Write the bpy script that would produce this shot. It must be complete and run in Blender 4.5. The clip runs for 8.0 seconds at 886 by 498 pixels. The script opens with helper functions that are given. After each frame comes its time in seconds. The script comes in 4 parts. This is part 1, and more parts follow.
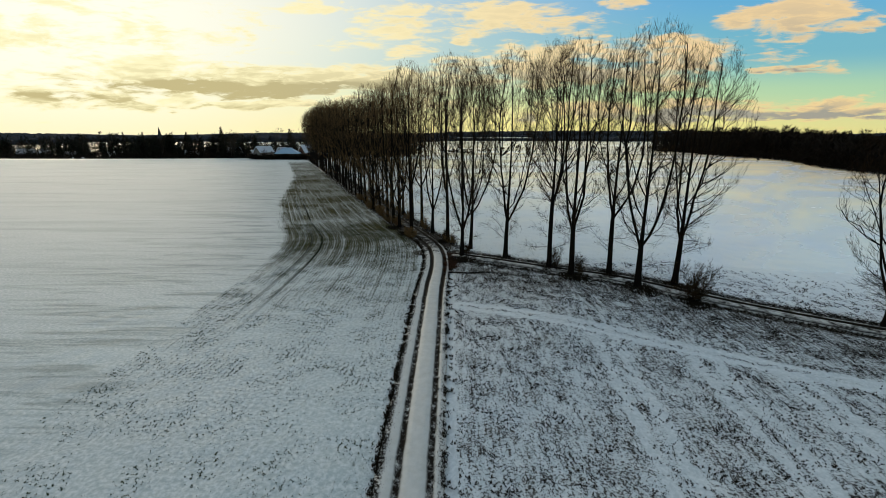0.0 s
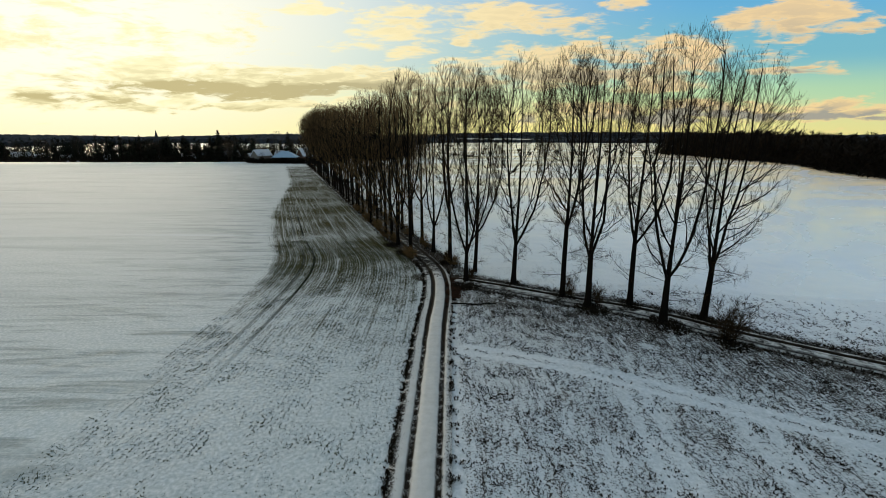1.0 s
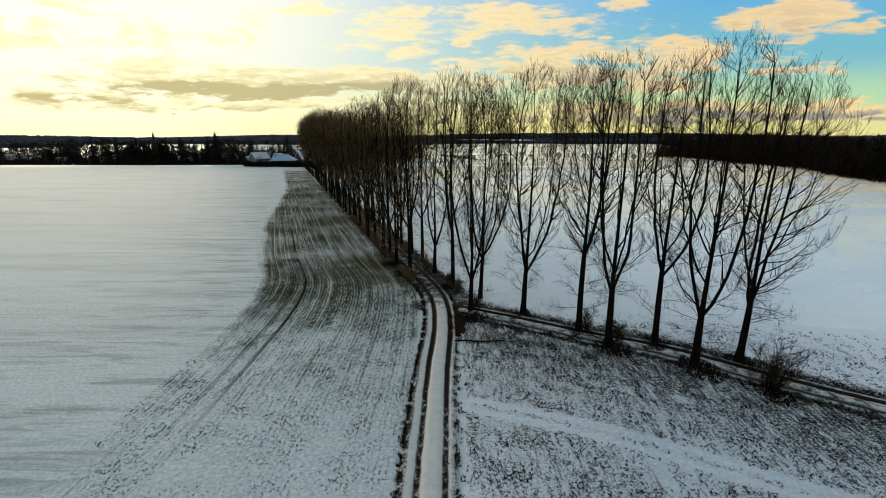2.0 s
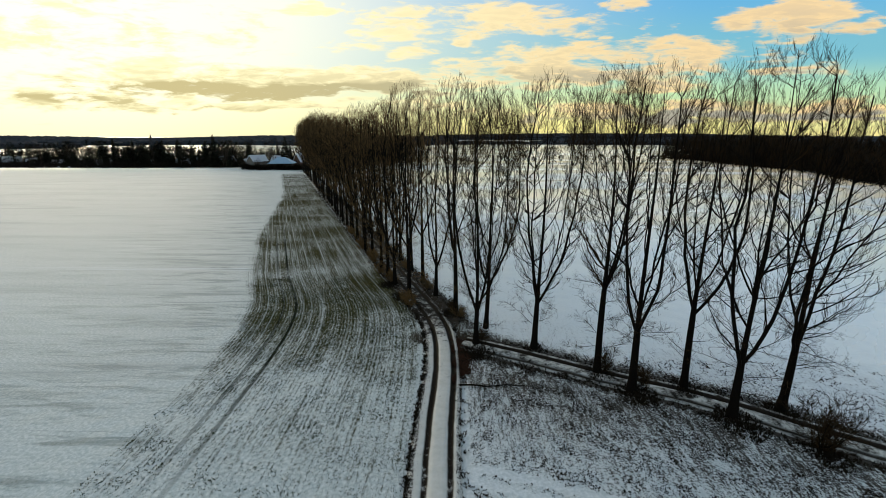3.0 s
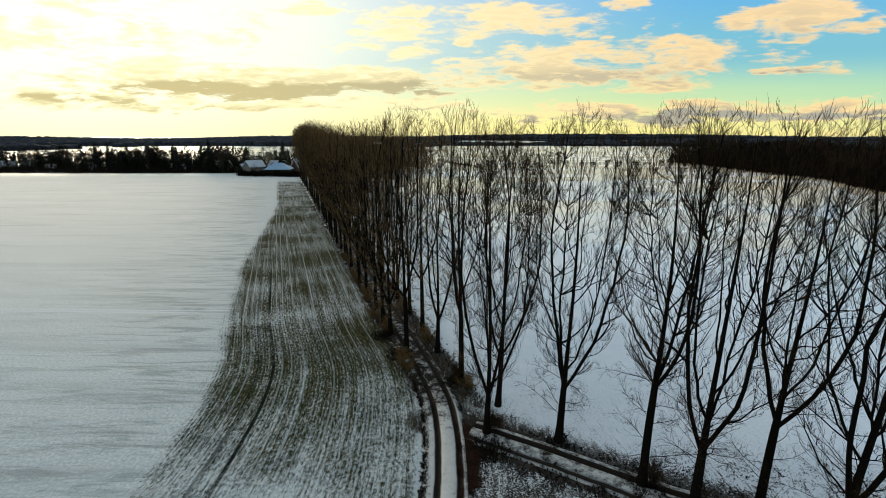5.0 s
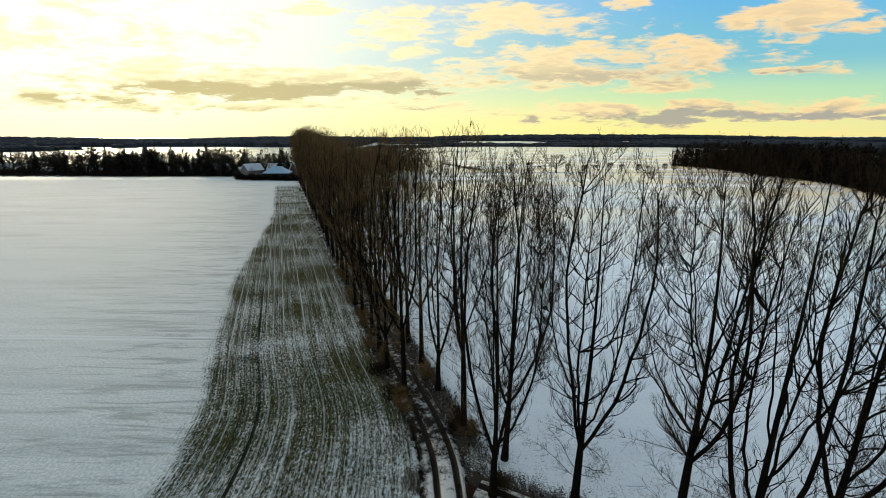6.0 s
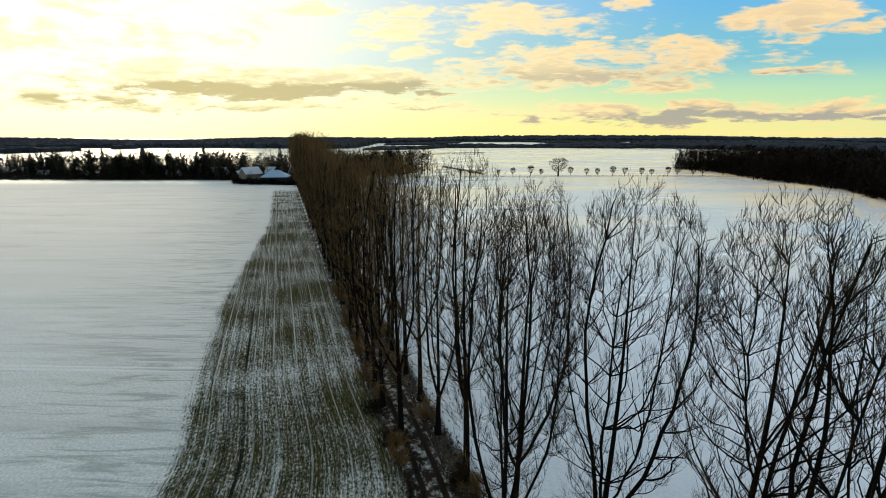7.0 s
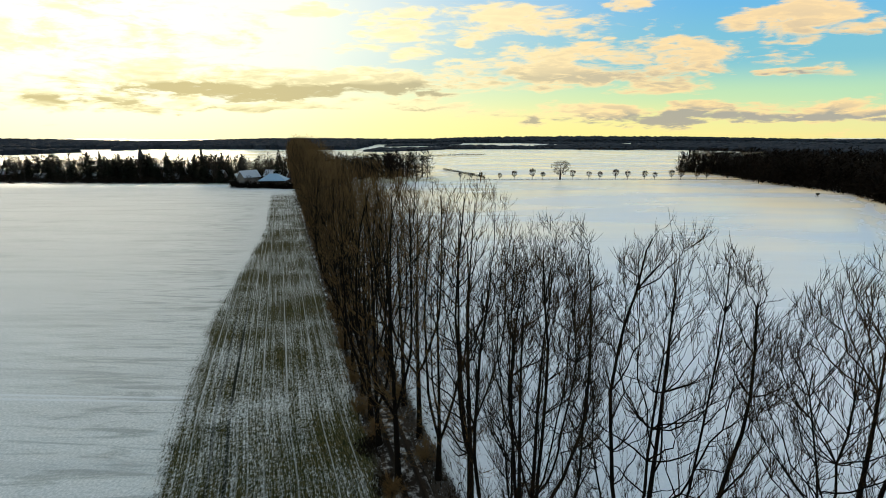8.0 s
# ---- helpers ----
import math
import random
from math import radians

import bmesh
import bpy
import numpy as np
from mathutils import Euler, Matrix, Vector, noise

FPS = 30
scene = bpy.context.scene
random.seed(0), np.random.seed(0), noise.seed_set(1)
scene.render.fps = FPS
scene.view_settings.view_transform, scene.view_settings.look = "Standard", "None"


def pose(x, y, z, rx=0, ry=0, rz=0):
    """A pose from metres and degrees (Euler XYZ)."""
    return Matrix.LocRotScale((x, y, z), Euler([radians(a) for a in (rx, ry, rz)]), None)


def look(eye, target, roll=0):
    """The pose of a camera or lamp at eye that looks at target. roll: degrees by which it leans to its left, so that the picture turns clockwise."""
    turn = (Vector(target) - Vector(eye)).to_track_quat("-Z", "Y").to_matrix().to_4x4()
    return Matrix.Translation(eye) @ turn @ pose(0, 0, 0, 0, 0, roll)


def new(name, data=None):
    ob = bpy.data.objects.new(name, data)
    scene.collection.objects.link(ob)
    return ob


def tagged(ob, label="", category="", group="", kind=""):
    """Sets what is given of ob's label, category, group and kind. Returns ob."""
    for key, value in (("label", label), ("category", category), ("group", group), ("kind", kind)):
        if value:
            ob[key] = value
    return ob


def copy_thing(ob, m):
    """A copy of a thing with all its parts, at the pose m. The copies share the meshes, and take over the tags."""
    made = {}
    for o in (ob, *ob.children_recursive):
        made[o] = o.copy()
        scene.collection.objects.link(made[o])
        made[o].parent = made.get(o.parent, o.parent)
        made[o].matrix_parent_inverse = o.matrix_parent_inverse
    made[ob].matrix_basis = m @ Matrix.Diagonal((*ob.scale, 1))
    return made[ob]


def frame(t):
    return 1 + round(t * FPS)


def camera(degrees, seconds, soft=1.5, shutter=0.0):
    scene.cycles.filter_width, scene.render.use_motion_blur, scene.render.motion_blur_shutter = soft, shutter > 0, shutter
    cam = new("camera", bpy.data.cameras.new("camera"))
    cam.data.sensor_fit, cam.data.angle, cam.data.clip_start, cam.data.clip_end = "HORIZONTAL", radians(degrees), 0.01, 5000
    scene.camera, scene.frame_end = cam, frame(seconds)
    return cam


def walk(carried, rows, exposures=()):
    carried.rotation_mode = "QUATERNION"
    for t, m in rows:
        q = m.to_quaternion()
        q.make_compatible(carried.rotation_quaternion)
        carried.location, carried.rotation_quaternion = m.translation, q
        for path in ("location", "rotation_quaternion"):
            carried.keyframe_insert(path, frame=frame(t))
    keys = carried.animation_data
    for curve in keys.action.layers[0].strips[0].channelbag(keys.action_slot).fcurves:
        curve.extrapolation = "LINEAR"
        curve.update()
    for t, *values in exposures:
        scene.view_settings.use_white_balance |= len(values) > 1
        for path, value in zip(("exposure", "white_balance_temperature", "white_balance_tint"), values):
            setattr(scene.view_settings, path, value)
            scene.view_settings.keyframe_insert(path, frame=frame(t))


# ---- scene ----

# ------------------------------------------------------------ camera
cam = camera(90.0, 8.0, soft=0.6)
# seconds, eye x y z, yaw to the left, pitch, roll
ROWS = [
    (0.0, 1.86, 2.54, 19.58, 0.97, -14.49, -0.01),
    (1.0, 1.42, 9.58, 21.54, 0.98, -14.38, -0.02),
    (2.0, 1.01, 16.44, 23.46, 1.02, -14.33, -0.02),
    (3.0, 0.66, 22.84, 25.36, 1.08, -14.32, -0.02),
    (4.0, 0.38, 28.83, 27.35, 1.16, -14.34, -0.02),
    (5.0, 0.20, 34.58, 29.54, 1.25, -14.36, -0.02),
    (6.0, 0.06, 40.24, 31.93, 1.33, -14.36, -0.03),
    (7.0, -0.07, 45.83, 34.25, 1.40, -14.32, -0.03),
    (8.0, -0.27, 51.02, 35.89, 1.46, -14.23, -0.03),
]
walk(cam, [(t, pose(x, y, z, 90 + pitch, 0, yaw) @ pose(0, 0, 0, 0, 0, roll)) for t, x, y, z, yaw, pitch, roll in ROWS],
     exposures=[(0.0, -0.08), (3.0, 0.10), (8.0, 0.17)])


# ------------------------------------------------------------ node helper
class Nodes:
    """A few words for building node trees."""

    def __init__(self, tree):
        self.tree = tree
        tree.nodes.clear()

    def add(self, kind, **props):
        n = self.tree.nodes.new(kind)
        for key, value in props.items():
            setattr(n, key, value)
        return n

    def wire(self, value, socket):
        if value is None:
            return
        if isinstance(value, bpy.types.NodeSocket):
            self.tree.links.new(value, socket)
        else:
            socket.default_value = value

    def math(self, op, a, b=None, c=None, clamp=False):
        n = self.add("ShaderNodeMath", operation=op, use_clamp=clamp)
        for k, v in enumerate((a, b, c)):
            self.wire(v, n.inputs[k])
        return n.outputs[0]

    def step(self, value, lo, hi, out_lo=0.0, out_hi=1.0):
        n = self.add("ShaderNodeMapRange", interpolation_type="SMOOTHSTEP")
        for k, v in enumerate((value, lo, hi, out_lo, out_hi)):
            self.wire(v, n.inputs[k])
        return n.outputs[0]

    def mix(self, fac, a, b, blend="MIX"):
        n = self.add("ShaderNodeMix", data_type="RGBA", blend_type=blend)
        self.wire(fac, n.inputs[0])
        self.wire(a, n.inputs[6])
        self.wire(b, n.inputs[7])
        return n.outputs[2]

    def xyz(self, x, y, z=0.0):
        n = self.add("ShaderNodeCombineXYZ")
        for k, v in enumerate((x, y, z)):
            self.wire(v, n.inputs[k])
        return n.outputs[0]

    def split(self, v):
        n = self.add("ShaderNodeSeparateXYZ")
        self.wire(v, n.inputs[0])
        return n.outputs

    def noise(self, vector, scale=1.0, detail=3.0, rough=0.55, warp=0.0):
        n = self.add("ShaderNodeTexNoise")
        self.wire(vector, n.inputs["Vector"])
        n.inputs["Scale"].default_value = scale
        n.inputs["Detail"].default_value = detail
        n.inputs["Roughness"].default_value = rough
        n.inputs["Distortion"].default_value = warp
        return n.outputs["Fac"]

    def scaled(self, vector, sx, sy, sz):
        n = self.add("ShaderNodeVectorMath", operation="MULTIPLY")
        self.wire(vector, n.inputs[0])
        n.inputs[1].default_value = (sx, sy, sz)
        return n.outputs[0]

    def attribute(self, name):
        return self.add("ShaderNodeAttribute", attribute_name=name).outputs["Fac"]

    def bump(self, height, strength, distance):
        n = self.add("ShaderNodeBump")
        self.wire(height, n.inputs["Height"])
        self.wire(strength, n.inputs["Strength"])
        n.inputs["Distance"].default_value = distance
        return n.outputs[0]

    def surface(self, color, rough, normal=None, metal=0.0, spec=0.5):
        n = self.add("ShaderNodeBsdfPrincipled")
        self.wire(color, n.inputs["Base Color"])
        self.wire(rough, n.inputs["Roughness"])
        self.wire(metal, n.inputs["Metallic"])
        self.wire(spec, n.inputs["Specular IOR Level"])
        self.wire(normal, n.inputs["Normal"])
        out = self.add("ShaderNodeOutputMaterial")
        self.tree.links.new(n.outputs[0], out.inputs[0])
        return n


# ------------------------------------------------------------ sky and sun
SUN_AZIMUTH, SUN_HEIGHT = -40.0, 7.6      # degrees from straight ahead to the right, and above the horizon

world = bpy.data.worlds.new("winter_sky")
scene.world = world
world.use_nodes = True
w = Nodes(world.node_tree)
way = w.add("ShaderNodeTexCoord").outputs["Generated"]
# the cloud field is laid out in bearings that are drawn together towards the sides
WIDE = 1.8
wide = w.add("ShaderNodeVectorMath", operation="NORMALIZE")
w.wire(w.scaled(way, 1, WIDE, 1), wide.inputs[0])
wx, wy, wz = w.split(wide.outputs[0])
GLOW_AZIMUTH, GLOW_HEIGHT = -25.0, 7.5
azimuth = w.math("MULTIPLY", w.math("ARCTAN2", wx, wy), 57.29578)
height = w.math("MULTIPLY", w.math("ARCSINE", wz), 57.29578)

sky = w.add("ShaderNodeTexSky", sky_type="NISHITA", sun_disc=False)
sky.sun_elevation, sky.sun_rotation = radians(SUN_HEIGHT), radians(SUN_AZIMUTH)
sky.air_density, sky.dust_density, sky.ozone_density = 1.0, 2.0, 2.0
nishita = w.mix(1.0, sky.outputs[0], (0.12, 0.12, 0.12, 1), "MULTIPLY")

# clear winter evening: pale yellow over the horizon, turquoise, then blue
ramp = w.add("ShaderNodeValToRGB")
ramp.color_ramp.interpolation = "EASE"
stops = [(0.0, (0.88, 0.78, 0.34, 1)), (0.006, (0.80, 0.80, 0.38, 1)), (0.028, (0.42, 0.74, 0.50, 1)), (0.055, (0.20, 0.54, 0.66, 1)),
         (0.10, (0.13, 0.46, 0.79, 1)), (0.16, (0.32, 0.55, 0.76, 1)), (0.30, (0.40, 0.58, 0.76, 1)), (1.0, (0.39, 0.57, 0.75, 1))]
while len(ramp.color_ramp.elements) < len(stops):
    ramp.color_ramp.elements.new(0.5)
for e, (at, colour) in zip(ramp.color_ramp.elements, stops):
    e.position, e.color = at, colour
w.wire(w.math("DIVIDE", height, 90.0, clamp=True), ramp.inputs[0])
clear = w.mix(0.88, nishita, ramp.outputs[0])

# the glow round the veiled sun, wide along the horizon
off = w.math("SUBTRACT", azimuth, GLOW_AZIMUTH)
up = w.math("SUBTRACT", height, GLOW_HEIGHT)
far = w.math("SQRT", w.math("ADD", w.math("POWER", w.math("DIVIDE", off, 25.0), 2.0), w.math("POWER", w.math("DIVIDE", up, 10.0), 2.0)))
glow = w.step(far, 1.7, 0.15)
core = w.step(far, 1.1, 0.0)
low_warm = w.math("MULTIPLY", w.step(height, 5.0, 0.3), w.step(w.math("ABSOLUTE", off), 70.0, 8.0))
clear = w.mix(w.math("MULTIPLY", low_warm, 0.8), clear, (1.08, 0.93, 0.27, 1))
clear = w.mix(w.math("MULTIPLY", glow, 0.85), clear, (1.02, 0.98, 0.76, 1))
clear = w.mix(w.math("MULTIPLY", core, 0.85), clear, (1.15, 1.12, 0.95, 1))

# clouds: soft banks laid out by bearing and height above the horizon, torn by noise
field = w.xyz(w.math("MULTIPLY", azimuth, 0.75), w.math("MULTIPLY", height, 2.6))
swirl = w.noise(field, 0.16, 3.0, 0.6, 0.3)
puff = w.noise(w.scaled(field, -1, 1, 1), 0.22, 3.0, 0.6, 0.3)
torn = w.noise(field, 0.30, 8.0, 0.60, 0.6)
fine = w.noise(w.scaled(field, 0.8, 1.2, 1), 1.1, 6.0, 0.58, 0.6)
BANKS = [  # bearing, height, half width, half height, weight, greyness
    (2.3, 7.3, 7.0, 0.93, 1, 0.15), (9.3, 4.5, 8.7, 1.31, 1.12, 0.5), (20.8, 6.8, 2.7, 1.35, 1.2, 0.3), (24.8, 6.3, 1.4, 0.42, 0.85, 0.9), (22.0, 3.9, 2.0, 0.29, 1, 0.8),
    (15.7, 1.5, 12.9, 0.60, 1.05, 1.3), (-12.0, 3.4, 11.5, 0.90, 1.25, 1.05), (-26.2, 2.6, 5.8, 0.60, 1.05, 0.8), (-17.9, 1.9, 11.7, 0.32, 0.95, 0.7), (-8.9, 7.8, 1.8, 0.29, 0.85, 0),
    (11.8, 8.1, 1.6, 0.38, 0.9, 0.2), (14.1, 6.9, 1.7, 0.39, 0.6, 0.4), (-4.2, 6.0, 2.8, 0.89, 0.85, 0.1), (0.9, 6.1, 0.7, 0.31, 0.85, 0.2), (10.4, 6.3, 0.6, 0.27, 0.7, 0.3),
    (-20.3, 4.2, 5.8, 0.74, 0.7, 0.3), (-3.1, 2.1, 4.2, 0.33, 0.9, 0.8), (-21.6, 6.3, 9.9, 1.76, 0.7, 0.2), (3.8, 3.3, 3.6, 0.47, 0.85, 0.6),
]
bent_azimuth = w.math("ADD", azimuth, w.math("MULTIPLY", w.math("SUBTRACT", swirl, 0.5), 9.0))
bent_height = w.math("ADD", height, w.math("MULTIPLY", w.math("SUBTRACT", puff, 0.5), 2.2))
cover, grey = None, None
for bearing, rise, half_w, half_h, weight, greyness in BANKS:
    dx = w.math("DIVIDE", w.math("SUBTRACT", bent_azimuth, bearing), half_w)
    dy = w.math("DIVIDE", w.math("SUBTRACT", bent_height, rise), half_h)
    r2 = w.math("ADD", w.math("MULTIPLY", dx, dx), w.math("MULTIPLY", dy, dy))
    blob = w.math("MULTIPLY", w.step(r2, 2.9, 0.0), weight)
    under = w.math("ADD", w.step(dy, 0.4, -0.7), 0.35)
    g = w.math("MULTIPLY", w.math("MULTIPLY", blob, under), greyness)
    cover = blob if cover is None else w.math("MAXIMUM", cover, blob)
    grey = g if grey is None else w.math("MAXIMUM", grey, g)
# scattered cloud over the unseen rest of the sky, added to light the snow
rest = w.math("MULTIPLY", w.step(height, 9.5, 15.0), 0.66)
cover = w.math("MAXIMUM", cover, rest)
body = w.math("ADD", cover, w.math("ADD", w.math("MULTIPLY", w.math("SUBTRACT", torn, 0.5), 3.0), w.math("MULTIPLY", w.math("SUBTRACT", fine, 0.5), 1.3)))
thick = w.step(body, 0.42, 1.05)
dense = w.step(w.math("ADD", w.math("ADD", body, w.math("MULTIPLY", grey, 0.35)), w.math("MULTIPLY", w.math("SUBTRACT", fine, 0.5), 1.3)), 0.80, 1.65)
near_sun = w.step(w.math("ABSOLUTE", off), 45.0, 6.0)
lit = w.mix(near_sun, (0.98, 0.70, 0.34, 1), (1.10, 1.02, 0.60, 1))
shade = w.mix(near_sun, (0.37, 0.35, 0.31, 1), (0.58, 0.49, 0.22, 1))
cloud = w.mix(w.math("MULTIPLY", dense, w.math("ADD", w.math("MULTIPLY", grey, 0.9), 0.1)), lit, shade)
cloud = w.mix(w.step(height, 14.0, 40.0), cloud, (0.68, 0.76, 0.83, 1))
final = w.mix(w.math("MULTIPLY", thick, 0.92), clear, cloud)
back = w.add("ShaderNodeBackground")
w.wire(final, back.inputs[0])
back.inputs[1].default_value = 1.0
w.tree.links.new(back.outputs[0], w.add("ShaderNodeOutputWorld").inputs[0])

sun = new("sun", bpy.data.lights.new("sun", "SUN"))
sun.data.energy, sun.data.angle, sun.data.color = 1.8, radians(30), (1.0, 0.82, 0.55)
a, e = radians(SUN_AZIMUTH), radians(SUN_HEIGHT)
sun.matrix_world = look((300 * math.sin(a) * math.cos(e), 300 * math.cos(a) * math.cos(e), 300 * math.sin(e)), (0, 0, 0))


# ------------------------------------------------------------ shapes of the land
def smooth(v, lo, hi):
    k = np.clip((np.asarray(v, float) - lo) / (hi - lo), 0, 1)
    return k * k * (3 - 2 * k)


def soft_ramp(v, k):
    return k * np.logaddexp(0, np.asarray(v, float) / k)


def row_line(y):
    """x of the avenue's western row of trees."""
    return -6.7 - 0.389 * (np.asarray(y, float) - 91.1)


def crop_edge(y):
    """x of the crop's edge along the track and then along the avenue."""
    y = np.asarray(y, float)
    return -2.6 - 0.389 * soft_ramp(y - 81, 5.6) - 1.6 * smooth(y, 83, 105)


def track_x(y):
    """x of the farm track's middle, which turns into the avenue."""
    y = np.asarray(y, float)
    return -0.30 - 0.389 * soft_ramp(y - 79.6, 4.5) + 0.5 * np.sin((y - 55.5) / 12.2) * smooth(y, 50, 65.5) * (1 - smooth(y, 78, 92))


def land(x, y):
    """Height of the ground."""
    x, y = np.asarray(x, float), np.asarray(y, float)
    u = soft_ramp(x - 8 - 0.81 * (y - 40), 2.5)
    z = -4.2 * (1 - np.exp(-0.13 * u / 4.2))
    z = z - 5.0 * smooth(y, 383, 500) * (1 - smooth(x, -120, 20))
    z = z + 1.2 * np.sin(x / 170 + 0.6) * smooth(np.hypot(x, 1.8 * (y - 67)), 160, 500)
    far = np.hypot(x, 1.8 * y)
    z = z + smooth(far, 2600, 4600) * (13 + 6 * np.sin(x / 620 + 1.0) + 4 * np.sin(x / 260 + y / 500))
    return z


def spot(x, y, dz=0.0):
    return float(x), float(y), float(land(x, y)) + dz


# ------------------------------------------------------------ materials
def material(name):
    m = bpy.data.materials.new(name)
    m.use_nodes = True
    return m, Nodes(m.node_tree)


def plain(name, colour, rough=0.8, vary=0.25, grain=4.0, bump=0.0, spec=0.3, tone=None):
    """A surface whose colour varies at two scales, and from thing to thing."""
    m, n = material(name)
    at = n.add("ShaderNodeTexCoord").outputs["Object"]
    big, small = n.noise(at, grain * 0.12, 3), n.noise(at, grain, 4, 0.65)
    dark = tuple(c * (1 - vary) for c in colour) + (1,)
    light = tuple(min(1, c * (1 + vary)) for c in colour) + (1,)
    c = n.mix(n.math("ADD", n.math("MULTIPLY", big, 0.5), n.math("MULTIPLY", small, 0.5)), dark, light)
    if tone:
        rnd = n.add("ShaderNodeObjectInfo").outputs["Random"]
        c = n.mix(n.math("MULTIPLY", rnd, 0.6), c, tuple(tone) + (1,))
    n.surface(c, rough, n.bump(small, 0.5, bump) if bump else None, 0.0, spec)
    return m


def island_plain(name, low, high, rough=0.85):
    """For joined small pieces: every piece has its own tone between two colours."""
    m, n = material(name)
    rnd = n.add("ShaderNodeNewGeometry").outputs["Random Per Island"]
    at = n.add("ShaderNodeTexCoord").outputs["Object"]
    k = n.math("ADD", n.math("MULTIPLY", rnd, 0.7), n.math("MULTIPLY", n.noise(at, 0.15, 2), 0.3))
    n.surface(n.mix(k, tuple(low) + (1,), tuple(high) + (1,)), rough, None, 0.0, 0.03)
    return m


def ground_material():
    """Snow over fields: bare where the wind and the tree roots thin it, with crop rows, wheel marks and dead grass."""
    m, n = material("snowy_ground")
    at = n.add("ShaderNodeTexCoord").outputs["Object"]
    x, y, z = n.split(at)
    off, bare, grass = n.attribute("crop_offset"), n.attribute("bare"), n.attribute("grass")
    # snow: drifted in long streaks across, finely grained
    drift = n.noise(n.scaled(at, 0.020, 0.11, 1), 1.0, 6, 0.62, 0.6)
    cloudy = n.noise(at, 0.035, 4, 0.55)
    grain = n.noise(at, 3.2, 4, 0.7)
    snow = n.mix(n.step(drift, 0.3, 0.7), (0.58, 0.615, 0.68, 1), (0.68, 0.705, 0.75, 1))
    snow = n.mix(n.step(cloudy, 0.35, 0.7), snow, (0.63, 0.655, 0.70, 1))
    snow = n.mix(n.step(grain, 0.25, 0.75, 0.0, 0.35), snow, (0.73, 0.75, 0.79, 1))
    thin = n.mix(n.step(drift, 0.22, 0.80), (0.318, 0.358, 0.350, 1), (0.405, 0.446, 0.434, 1))
    thin = n.mix(n.step(cloudy, 0.35, 0.7, 0.0, 0.6), thin, (0.345, 0.370, 0.364, 1))
    thin = n.mix(n.step(grain, 0.35, 0.70, 0.0, 0.75), thin, (0.61, 0.62, 0.605, 1))
    streak = n.noise(n.scaled(at, 0.06, 0.6, 1), 1.0, 5, 0.7, 0.9)
    blown = n.math("MULTIPLY", n.step(streak, 0.47, 0.64), n.math("MULTIPLY", n.step(off, 75.0, 26.0), n.step(off, 18.0, 26.0)))
    thin = n.mix(n.math("MULTIPLY", blown, 0.6), thin, (0.163, 0.194, 0.181, 1))
    thin = n.mix(n.math("MULTIPLY", n.step(n.noise(n.scaled(at, 0.016, 0.20, 1), 1.0, 5, 0.68, 0.4), 0.50, 0.68), n.step(off, 20.0, 30.0, 0.0, 0.5)), thin, (0.278, 0.302, 0.300, 1))
    # an old wheel mark across the field
    for mid in (104.8, 105.8):
        mark = n.step(n.math("ABSOLUTE", n.math("SUBTRACT", n.math("ADD", y, n.math("MULTIPLY", n.math("SUBTRACT", streak, 0.5), 0.8)), mid)), 0.32, 0.12)
        thin = n.mix(n.math("MULTIPLY", mark, n.math("MULTIPLY", n.step(off, 95.0, 30.0, 0.0, 0.6), n.step(off, 20.0, 26.0))), thin, (0.533, 0.576, 0.602, 1))
    deep = n.attribute("deep")
    snow = n.mix(deep, thin, snow)
    # the crop strip: rows along the field's edge
    rows = n.noise(n.xyz(n.math("MULTIPLY", off, 1.6), n.math("MULTIPLY", y, 0.054)), 1.0, 3, 0.6)
    fine_rows = n.noise(n.xyz(n.math("MULTIPLY", off, 6.5), n.math("MULTIPLY", y, 0.8)), 1.0, 3, 0.7)
    specks = n.noise(n.scaled(at, 1, 0.7, 1), 3.0, 5, 0.85)
    patches = n.noise(n.scaled(at, 0.05, 0.07, 1), 1.0, 4, 0.6)
    ragged = n.math("ADD", off, n.math("MULTIPLY", n.math("SUBTRACT", n.noise(n.scaled(at, 0.12, 0.29, 1), 1.0, 3, 0.55), 0.5), 2.6))
    ragged = n.math("ADD", ragged, n.step(y, 115.0, 230.0, 0.0, 8.5))
    strip = n.math("MULTIPLY", n.step(ragged, 28.0, 22.6), n.step(off, -0.4, 0.4))
    show = n.math("ADD", n.math("MULTIPLY", rows, 0.24), n.math("MULTIPLY", fine_rows, 0.26))
    show = n.math("ADD", show, n.math("MULTIPLY", specks, 0.56))
    show = n.math("ADD", show, n.math("MULTIPLY", n.math("SINE", n.math("MULTIPLY", off, 2 * math.pi / 0.42)), 0.014))
    show = n.math("ADD", show, n.math("MULTIPLY", patches, 0.26))
    crop = n.math("MULTIPLY", n.step(n.math("ADD", n.math("ADD", show, n.math("MULTIPLY", bare, 0.315)), n.math("MULTIPLY", n.math("SUBTRACT", strip, 1.0), 0.30)), 0.828, 1.0), n.step(strip, 0.02, 0.3))
    # wheel marks of the sprayer
    ruts = 0.0
